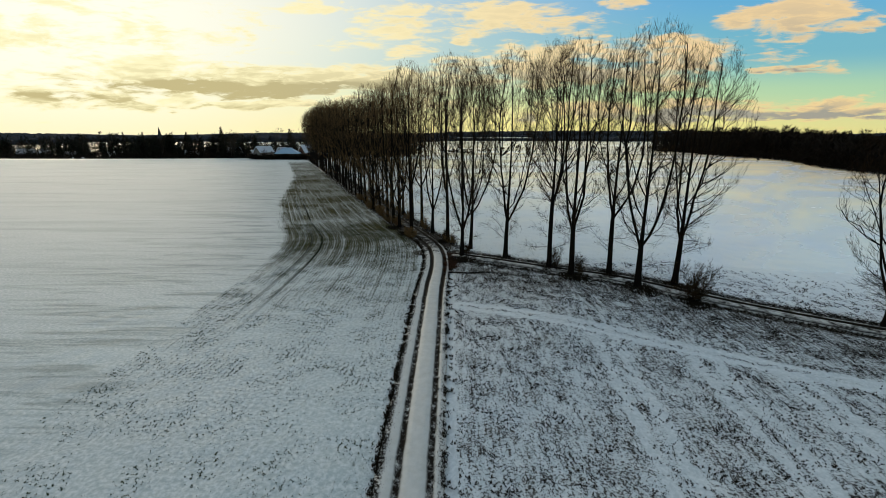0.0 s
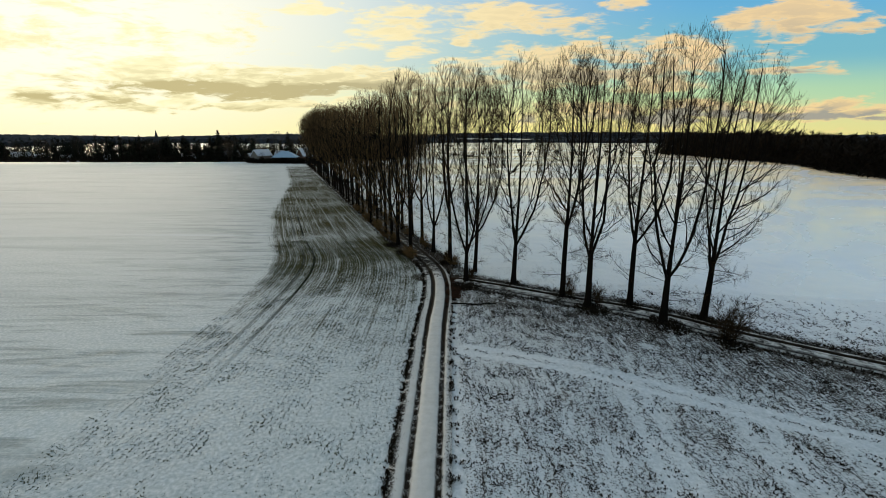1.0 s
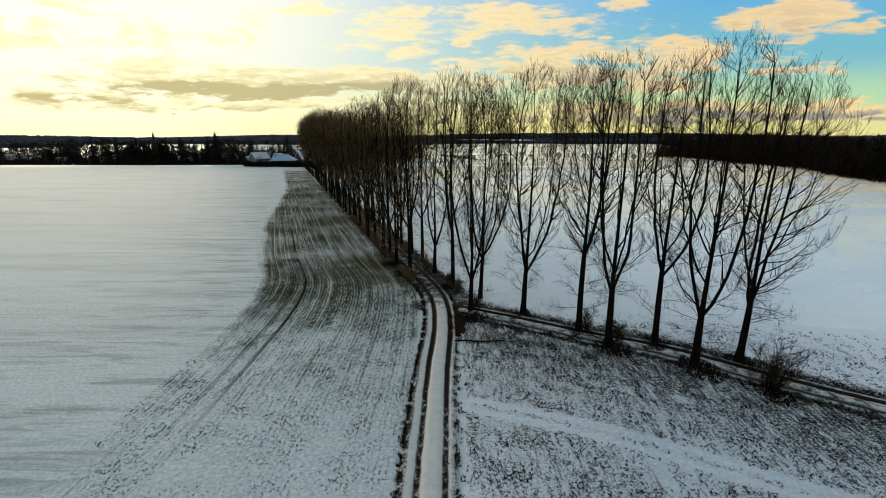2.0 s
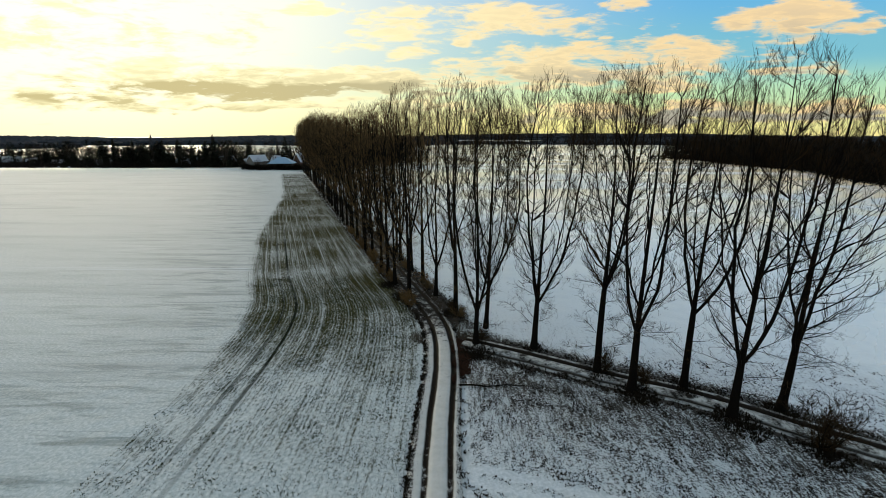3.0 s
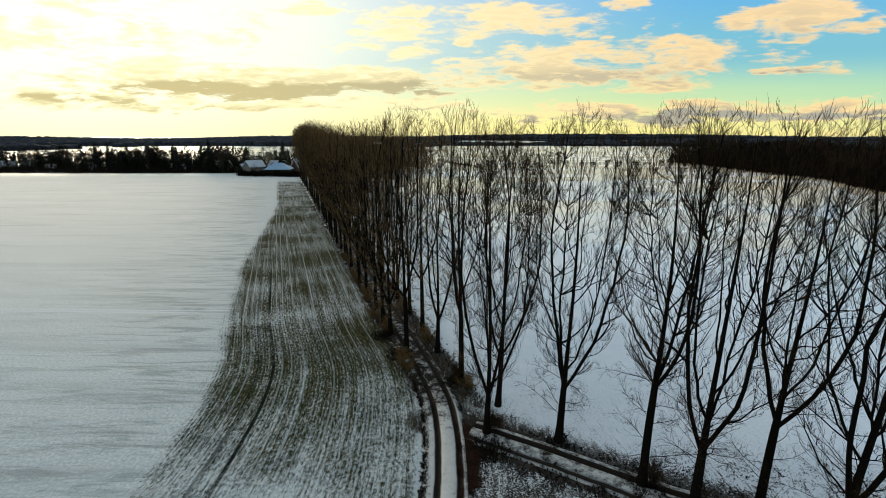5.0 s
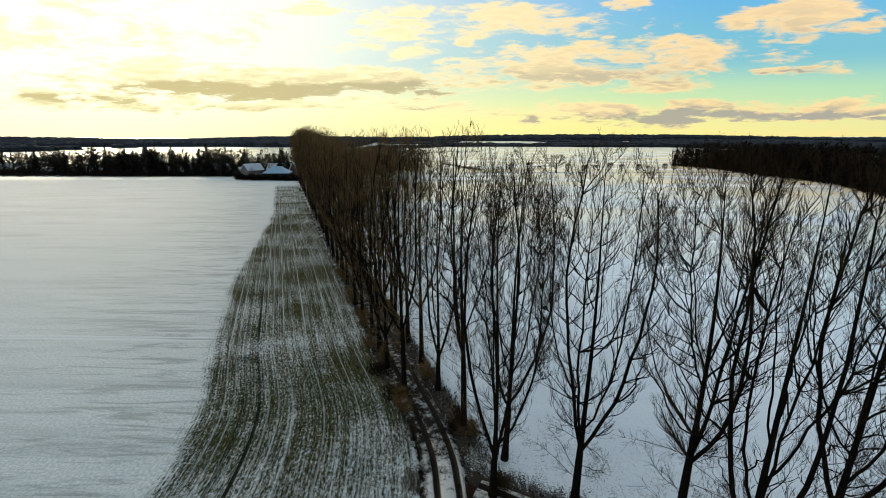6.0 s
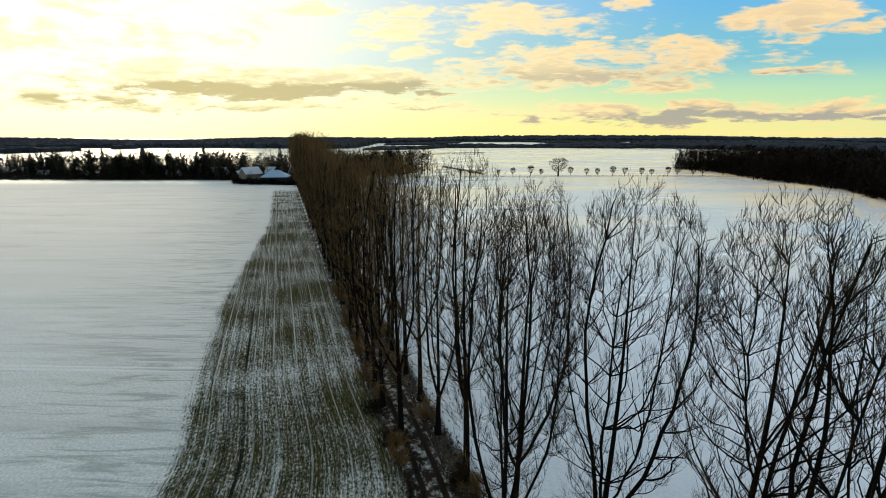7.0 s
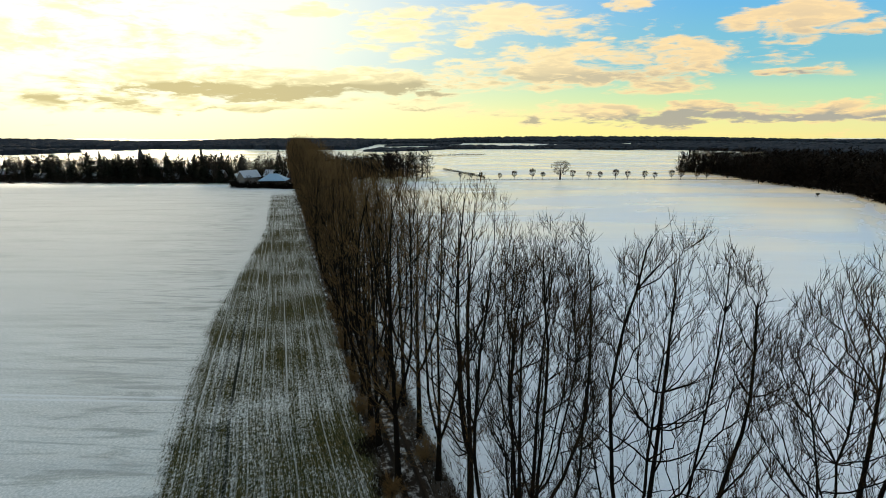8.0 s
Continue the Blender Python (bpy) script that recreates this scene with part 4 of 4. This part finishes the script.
# the wood on the east side: dense along its edge, looser behind
ex, ey = [], []
for y in np.arange(167, 529, 5.0):
    edge = np.interp(y, [167, 239, 333, 422, 530], [262, 250, 246, 242, 236]) + 7 * math.sin(y / 17) + g.uniform(-3, 3)
    for k in range(7):
        ex.append(edge + k * 7 + g.uniform(-2.5, 2.5))
        ey.append(y + g.uniform(-3, 3))
    for k in range(14):
        ex.append(edge + 50 + k * 20 + g.uniform(-8, 8))
        ey.append(y + g.uniform(-5, 5))
ex, ey = np.array(ex), np.array(ey)
th = 18 + 4.5 * g.normal(size=len(ex)).clip(-1.4, 1.4) * 0.6 + 4 * smooth(ey, 361, 528) + 3 * np.sin(ex / 60) * np.cos(ey / 42)
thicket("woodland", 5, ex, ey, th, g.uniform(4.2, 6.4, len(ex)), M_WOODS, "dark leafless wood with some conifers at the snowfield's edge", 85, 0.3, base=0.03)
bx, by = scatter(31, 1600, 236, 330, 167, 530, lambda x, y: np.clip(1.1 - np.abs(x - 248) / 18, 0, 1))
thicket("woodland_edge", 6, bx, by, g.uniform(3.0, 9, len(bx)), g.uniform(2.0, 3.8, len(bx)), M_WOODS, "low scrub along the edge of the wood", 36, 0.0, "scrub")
# copse behind the avenue
cx, cy = scatter(33, 260, -150, -22, 432, 500, lambda x, y: np.clip(1.2 - np.abs(x + 75) / 60, 0.3, 1))
thicket("copse", 7, cx, cy, g.uniform(17, 25, len(cx)), g.uniform(3.5, 5.5, len(cx)), M_WOODS, "brown leafless copse beyond the avenue", 80, 0.1)
# scrub under the avenue's far end, where the trunks close up
ax, ay = scatter(34, 900, -130, -10, 128, 355, lambda x, y: np.exp(-((x - row_line(y) - 2.4) / 3.6) ** 2) * 0.9)
thicket("avenue_scrub", 8, ax, ay, g.uniform(2, 6.5, len(ax)), g.uniform(1.2, 2.4, len(ax)), M_WOODS, "brown scrub below the far trees of the avenue", 30, 0.0, "scrub")


def canopy(name, seed, x0, x1, y0, y1, cell, high, label, mat, gaps=0.0, hills=0.0):
    """Far woodland: an uneven canopy of crowns that reaches down to the ground in front."""
    rng = np.random.default_rng(seed)
    xs, ys = np.arange(x0, x1, cell), np.arange(y0, y1, cell)
    gx, gy = np.meshgrid(xs, ys)
    x, y = gx.ravel() + rng.uniform(-0.4, 0.4, gx.size) * cell, gy.ravel() + rng.uniform(-0.4, 0.4, gx.size) * cell
    keep = np.array([noise.noise((a / 330, b / 330, seed)) for a, b in zip(x, y)]) > gaps
    x, y = x[keep], y[keep]
    n = len(x)
    h = high * rng.uniform(0.75, 1.15, n)
    z = land(x, y)
    ring = 6
    ang = np.arange(ring) * 2 * np.pi / ring
    r = cell * rng.uniform(0.55, 0.95, n)
    low = np.stack([x[:, None] + r[:, None] * np.cos(ang), y[:, None] + r[:, None] * np.sin(ang), np.repeat((z - 1)[:, None], ring, 1)], -1)
    mid = np.stack([x[:, None] + 0.8 * r[:, None] * np.cos(ang + 0.3), y[:, None] + 0.8 * r[:, None] * np.sin(ang + 0.3), (z + 0.7 * h)[:, None] + rng.uniform(-1.5, 1.5, (n, ring))], -1)
    tip = np.c_[x, y, z + h][:, None]
    v = np.concatenate([low, mid, tip], 1)
    k = np.arange(ring)
    k2 = (k + 1) % ring
    one = np.concatenate([np.stack([k, k2, ring + k2], 1), np.stack([k, ring + k2, ring + k], 1), np.stack([ring + k, ring + k2, np.full(ring, 2 * ring)], 1)])
    f = (np.arange(n)[:, None, None] * (2 * ring + 1) + one).reshape(-1, 3)
    return tagged(new(name, mesh_of(name, v.reshape(-1, 3), f, mat)), label, "woodland", kind="stuff")


canopy("far_woodland", 41, -3300, 3300, 2030, 2470, 26, 19, "long wooded ridge on the horizon", M_HAZED_WOODS, -0.45)
canopy("far_woodland", 42, -2700, -330, 1530, 2030, 22, 18, "dark belt of woodland behind the village fields", M_HAZED_WOODS, -0.30)
canopy("far_woodland", 43, -250, 2600, 1345, 1480, 20, 7, "scattered far woods and hedges between snowfields", M_HAZED_WOODS, 0.02)
canopy("far_woodland", 45, -250, 2600, 1560, 2040, 24, 7, "patchwork of far woods before the ridge", M_HAZED_WOODS, -0.08)
canopy("far_woodland", 44, 560, 2400, 945, 1445, 26, 15, "far woods behind the eastern wood", M_HAZED_WOODS, -0.05)
canopy("far_woodland", 46, -2200, -1000, 1055, 1530, 26, 16, "far woods beyond the village", M_HAZED_WOODS, 0.0)


def hedge(name, p, q, tall, wide, step, seed, label):
    g = np.random.default_rng(seed)
    n = int(math.dist(p, q) / step)
    t = (np.arange(n) + g.uniform(-0.3, 0.3, n)) / n
    x, y = p[0] + (q[0] - p[0]) * t, p[1] + (q[1] - p[1]) * t
    thicket(name, seed, x, y, tall * g.uniform(0.6, 1.1, n), np.full(n, wide), M_WOODS, label, 26, 0.0, "hedge")


hedge("hedge", (-190, 917), (60, 923), 3.0, 3.0, 3.2, 61, "thin dark hedge across the far snowfield")
hedge("hedge", (-12, 547), (26, 438), 2.2, 1.8, 2.0, 62, "dark overgrown ditch running over the snowfield")
hedge("hedge", (-30, 1355), (300, 1372), 9.0, 7.0, 9.0, 63, "ragged far hedge with trees")
# dark strip put in place of the shade of the road's bank
hedge("hedge", (10, 425), (250, 428), 0.5, 0.9, 1.3, 64, "low dark growth along the field road, for its bank's shaded line")
hedge("hedge", (330, 1250), (560, 1267), 8.0, 7.0, 9.0, 65, "ragged far hedge with trees")

# young trees along the field road, and the old oak among them
young = [poplar("roadside_tree", 300 + k, 6.6 + 0.6 * k, 2.3 + 0.2 * k, 0.26, 5, (0.0, 0.0), 0.24, 0.6, 0.060, "young round-crowned bare tree beside the field road", 0, "roadside trees", M_BARK)
         for k in range(3)]
ROAD_TREES = [37.7, 50.0, 64.7, 73.7, 98.0, 112.0, 120.7, 134.0, 143.5, 158.0, 165.8, 180.0, 187.2, 201.0, 208.0, 226.0]
for k, x in enumerate(ROAD_TREES):
    ob = young[k % 3]
    m = pose(*spot(x, 426 + (k % 2) * 1.5), 0, 0, 77 * k)
    if k >= 3:
        ob = copy_thing(ob, m)
    else:
        ob.matrix_basis = m
    size = 0.86 + 0.32 * ((k * 7) % 5) / 4
    ob.scale = (size, size, size)
for x, y in ((5.0, 439.0), (22.0, 433.0), (14.0, 428.0)):
    copy_thing(young[0], pose(*spot(x, y), 0, 0, x * 31))
place(poplar("oak_tree", 320, 16.0, 9.0, 0.16, 9, (0.0, 0.0), 0.95, 0.6, 0.085, "old broad bare oak beside the field road", 0, "", M_BARK), 88.0, 426.5)


# ------------------------------------------------------------ the village
def conifer(seed, tall, wide, label):
    g = np.random.default_rng(seed)
    root = tagged(new("conifer_tree"), label, "tree", "village trees")
    tri = cloud_tree(g, tall, wide, 0, 300, "conifer")
    child("crown", mesh_of("crown", tri, np.arange(len(tri)).reshape(-1, 3), M_CONIFER), root)
    child("trunk", mesh_of("trunk", *stem(tall * 0.9, 0.22), M_OAK), root)
    return root


def gable_roof(bm, length, depth, eave, ridge, over, thick):
    """A saddle roof with thickness, the ridge along x."""
    a, d = length / 2 + over, depth / 2 + over
    drop = (ridge - eave) / (depth / 2) * over
    prof = [(-d, eave - drop), (0, ridge), (d, eave - drop), (d, eave - drop + thick), (0, ridge + thick), (-d, eave - drop + thick)]
    ends = [[bm.verts.new((x, y, z)) for y, z in prof] for x in (-a, a)]
    for k in range(6):
        bm.faces.new((ends[0][k], ends[0][(k + 1) % 6], ends[1][(k + 1) % 6], ends[1][k]))
    for e in ends:
        bm.faces.new((e[0], e[1], e[4], e[5]))
        bm.faces.new((e[1], e[2], e[3], e[4]))


def house(length, depth, eave, ridge, label, wall_mat=None, windows=3, chimney=True, name="house", category="house"):
    wall_mat = wall_mat or M_PLASTER
    root = tagged(new(name), label, category, "village houses")
    bm = boxed((-length / 2, length / 2, -depth / 2, depth / 2, -1.0, eave))
    for x in (-length / 2, length / 2):
        q = 0.01 if x > 0 else -0.01
        bm.faces.new([bm.verts.new(p) for p in ((x + q, -depth / 2, eave), (x + q, depth / 2, eave), (x + q, 0, ridge - 0.05))])
    part("wall", bm, wall_mat, root)
    bm = bmesh.new()
    gable_roof(bm, length, depth, eave, ridge, 0.5, 0.35)
    part("roof", bm, M_ROOFSNOW, root, "snow-covered roof")
    if chimney:
        part("chimney", boxed((length * 0.18, length * 0.18 + 0.7, -0.35, 0.35, ridge - 1.2, ridge + 1.3)), M_BRICK, root, "brick chimney")
    for k in range(windows):
        x = (k + 0.5) / windows * length - length / 2
        for side in (-1, 1):
            y = side * depth / 2
            part("window", boxed((x - 0.55, x + 0.55, min(y, y + side * 0.05), max(y, y + side * 0.05), 1.0, 2.3)), M_GLASS, root, "dark window")
    part("door", boxed((length * 0.36, length * 0.36 + 1.0, -depth / 2 - 0.06, -depth / 2, -0.1, 2.0)), M_WOOD, root, "timber door")
    return root


HOME = "small plastered village house under a snow-covered roof"
homes = [house(12, 8.5, 3.4, 8.0, HOME), house(15, 9, 5.6, 10.4, HOME, windows=4), house(10, 8, 3.0, 7.4, HOME, windows=2)]
HOUSES = [(-345, 468, 20), (-420, 517, -30), (-395, 469, 75), (-372, 492, 10), (-210, 440, 0), (-186, 428, 95), (-252, 444, 15), (-168, 412, 60), (-300, 472, 40),
          (-330, 503, -15), (-450, 478, 30), (-230, 472, 80), (-470, 522, 0), (-275, 503, -20), (-190, 464, 30), (-515, 500, 55), (-160, 444, -10)]
for k, (x, y, turn) in enumerate(HOUSES):
    m = pose(*spot(x, y), 0, 0, turn)
    if k < 3:
        homes[k].matrix_basis = m
    else:
        copy_thing(homes[k % 3], m)

# the farm at the end of the crop strip: a hipped shed with a blue roof and a barn
shed = tagged(new("farm_shed"), "low timber farm shed with a blue-white hipped roof", "shed")
part("wall", boxed((-9, 9, -7, 7, -1, 4.2)), M_WOOD, shed)
bm = bmesh.new()
eaves = [bm.verts.new(p) for p in ((-10, -8, 4.0), (10, -8, 4.0), (10, 8, 4.0), (-10, 8, 4.0))]
upper = [bm.verts.new((v.co.x, v.co.y, 4.3)) for v in eaves]
ridge = [bm.verts.new((-3, 0, 9.0)), bm.verts.new((3, 0, 9.0))]
bm.faces.new(eaves[::-1])
for k in range(4):
    bm.faces.new((eaves[k], eaves[(k + 1) % 4], upper[(k + 1) % 4], upper[k]))
bm.faces.new((upper[0], upper[1], ridge[1], ridge[0]))
bm.faces.new((upper[1], upper[2], ridge[1]))
bm.faces.new((upper[2], upper[3], ridge[0], ridge[1]))
bm.faces.new((upper[3], upper[0], ridge[0]))
part("roof", bm, M_BLUEROOF, shed, "pale blue sheet roof with patches of snow")
for x in (-5.5, 0, 5.5):
    part("door", boxed((x - 1.6, x + 1.6, -7.08, -7.0, -0.1, 3.2)), M_WOOD, shed, "wide timber door")
shed.matrix_basis = pose(*spot(-138, 389), 0, 0, 8)
barn = house(26, 12, 5.5, 12.0, "large barn with a bright snow-covered roof", M_BRICK, 5, False, "barn", "barn")
barn.matrix_basis = pose(*spot(-128, 430), 0, 0, 50)
place(house(14, 8, 3.5, 7.5, "low outbuilding with a snow-covered roof beside the farm", M_WOOD, 3, False, "outbuilding", "shed"), -112, 396, 25)

# the church
church = tagged(new("church"), "small brick church with a pointed slate spire", "church")
part("tower", boxed((-2.4, 2.4, -2.4, 2.4, -1, 18)), M_BRICK, church)
bm = bmesh.new()
base = [bm.verts.new(p) for p in ((-2.6, -2.6, 18), (2.6, -2.6, 18), (2.6, 2.6, 18), (-2.6, 2.6, 18))]
tip = bm.verts.new((0, 0, 34))
bm.faces.new(base[::-1])
for k in range(4):
    bm.faces.new((base[k], base[(k + 1) % 4], tip))
part("spire", bm, M_SLATE, church, "slate spire")
part("nave", boxed((2.4, 22, -5, 5, -1, 8)), M_BRICK, church)
bm = bmesh.new()
gable_roof(bm, 19, 10, 8, 14, 0.4, 0.4)
for v in bm.verts:
    v.co.x += 12.5
part("roof", bm, M_ROOFSNOW, church, "snow-covered nave roof")
for x in (7, 12, 17):
    part("window", boxed((x - 0.6, x + 0.6, -5.06, -5, 2.5, 6.5)), M_GLASS, church, "tall dark window")
place(church, -329, 517, -15)

# village trees: dark conifers and bare crowns
spruces = [conifer(500 + k, 17 + 3 * k, 3.2 + 0.4 * k, "dark conifer among the village houses") for k in range(3)]
limes = [poplar("village_tree", 520 + k, 17 + 3 * k, 6.0, 0.2, 6, (0.0, 0.0), 0.35, 0.16, 0.05, "bare rounded tree among the village houses", 0, "village trees", bark=M_OAK)
         for k in range(3)]
g = random.Random(91)
SPOTS = []
for k in range(46):       # the dark belt before the church
    SPOTS.append((g.uniform(-330, -205), g.uniform(428, 467), 0.72))
for k in range(34):       # gardens towards the farm
    SPOTS.append((g.uniform(-215, -120), g.uniform(408, 467), 0.5))
for k in range(44):       # the western end
    SPOTS.append((g.uniform(-560, -340), g.uniform(444, 533), 0.45))
for k in range(16):
    SPOTS.append((g.uniform(-170, -108), g.uniform(372, 389), 0.2))
made = set()
for k, (x, y, share) in enumerate(SPOTS):
    ob = g.choice(spruces) if g.random() < share else g.choice(limes)
    size = g.uniform(0.8, 1.25) * (0.3 if y < 391 else 1)
    m = pose(*spot(x, y), 0, 0, g.uniform(0, 360))
    if ob.name in made:
        ob = copy_thing(ob, m)
    else:
        made.add(ob.name)
        ob.matrix_basis = m
    ob.scale = (size * g.uniform(0.9, 1.25), size * g.uniform(0.9, 1.25), size)
vx, vy = scatter(98, 720, -640, -205, 428, 500, lambda x, y: np.where(x > -340, 0.25 + 0.75 * clumpy(x, y, 30, 2), 0.8 * (y > 455 - 0.055 * (x + 340)) * smooth(clumpy(x, y, 30, 2), 0.3, 0.6)))
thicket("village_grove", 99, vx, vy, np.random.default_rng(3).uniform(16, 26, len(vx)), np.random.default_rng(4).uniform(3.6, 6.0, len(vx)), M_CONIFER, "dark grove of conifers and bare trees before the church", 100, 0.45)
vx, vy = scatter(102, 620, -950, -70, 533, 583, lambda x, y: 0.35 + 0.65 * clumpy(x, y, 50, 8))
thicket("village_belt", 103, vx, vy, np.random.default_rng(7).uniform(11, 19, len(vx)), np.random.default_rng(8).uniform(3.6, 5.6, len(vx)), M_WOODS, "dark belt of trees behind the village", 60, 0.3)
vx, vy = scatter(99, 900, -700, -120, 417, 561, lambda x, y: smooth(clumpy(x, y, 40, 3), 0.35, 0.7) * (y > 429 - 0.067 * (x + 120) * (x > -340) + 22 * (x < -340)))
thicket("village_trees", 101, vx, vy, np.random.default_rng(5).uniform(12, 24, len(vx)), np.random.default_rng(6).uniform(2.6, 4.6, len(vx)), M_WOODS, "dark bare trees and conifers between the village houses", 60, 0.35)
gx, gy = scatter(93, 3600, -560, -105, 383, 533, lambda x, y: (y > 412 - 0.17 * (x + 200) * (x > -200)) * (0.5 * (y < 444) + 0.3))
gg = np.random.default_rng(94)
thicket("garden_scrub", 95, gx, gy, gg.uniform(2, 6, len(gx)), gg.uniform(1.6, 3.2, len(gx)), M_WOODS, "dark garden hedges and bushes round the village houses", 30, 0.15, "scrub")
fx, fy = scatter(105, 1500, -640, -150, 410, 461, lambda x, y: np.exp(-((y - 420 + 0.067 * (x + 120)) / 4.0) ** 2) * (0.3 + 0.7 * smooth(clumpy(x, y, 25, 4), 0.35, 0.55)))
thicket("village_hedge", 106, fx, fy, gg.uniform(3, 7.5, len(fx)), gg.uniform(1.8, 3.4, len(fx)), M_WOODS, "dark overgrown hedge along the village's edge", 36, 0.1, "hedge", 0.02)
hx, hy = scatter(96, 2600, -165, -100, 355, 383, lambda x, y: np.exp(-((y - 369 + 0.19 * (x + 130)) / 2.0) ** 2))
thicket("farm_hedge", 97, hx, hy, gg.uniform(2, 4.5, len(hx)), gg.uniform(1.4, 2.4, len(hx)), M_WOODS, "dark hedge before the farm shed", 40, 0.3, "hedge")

# wrapped bales at the edge of the field, and a raised hide on the open snow
def bale(label):
    root = tagged(new("bale"), label, "bale", "wrapped bales")
    bm = bmesh.new()
    bmesh.ops.create_cone(bm, cap_ends=True, segments=16, radius1=0.7, radius2=0.7, depth=1.25, matrix=Matrix.Translation((0, 0, 0.7)) @ pose(0, 0, 0, 90))
    bmesh.ops.bevel(bm, geom=[e for e in bm.edges if e.is_manifold and e.calc_face_angle(0) > 1], offset=0.12, segments=2, affect="EDGES")
    part("wrap", bm, M_ROOFSNOW, root, "pale plastic wrap")
    return root


first = bale("round bale in pale wrap on the field's edge")
place(first, -348, 415.5, 20)
for x, y in ((-341, 417.5), (-338, 415)):
    copy_thing(first, pose(*spot(x, y), 0, 0, 50))

hide = tagged(new("hunting_hide"), "small timber raised hide on the open snowfield", "hide")
for x in (-0.5, 0.5):
    for y in (-0.5, 0.5):
        part("leg", boxed((x - 0.06, x + 0.06, y - 0.06, y + 0.06, -0.2, 1.2)), M_WOOD, hide)
part("cabin", boxed((-0.6, 0.6, -0.6, 0.6, 1.2, 2.2)), M_WOOD, hide)
part("roof", boxed((-0.75, 0.75, -0.75, 0.75, 2.2, 2.3)), M_WOOD, hide)
place(hide, 215, 319)

# a fallen branch beside the junction
g = np.random.default_rng(12)
fallen = tagged(new("fallen_branch"), "fallen bare branch lying on the thin snow by the track", "branch")
main = paths(g, np.array([[0.0, 0.0, 0.10]]), np.array([[1.0, -0.16, 0.0]]), np.array([7.0]), 12, 0.0, 0.09)
main[0, :, 2] = 0.08 + 0.06 * np.sin(np.arange(12))
rad = taper([0.10], 12, 0.25)
child("limb", mesh_of("limb", *tubes(main, rad, 6), M_BARK, True), fallen)
q = shoots(g, main, rad, np.array([14]), 0.2, 1.0, 25, 60)
q[1][:, 2] = np.abs(q[1][:, 2]) * 0.3
child("crown", mesh_of("crown", *tubes(paths(g, q[0], q[1], g.uniform(0.5, 1.8, 14), 5, 0.0, 0.12), taper(np.full(14, 0.03), 5, 0.3), 4), M_BARK), fallen)
place(fallen, 1.5, 64.3, 0)
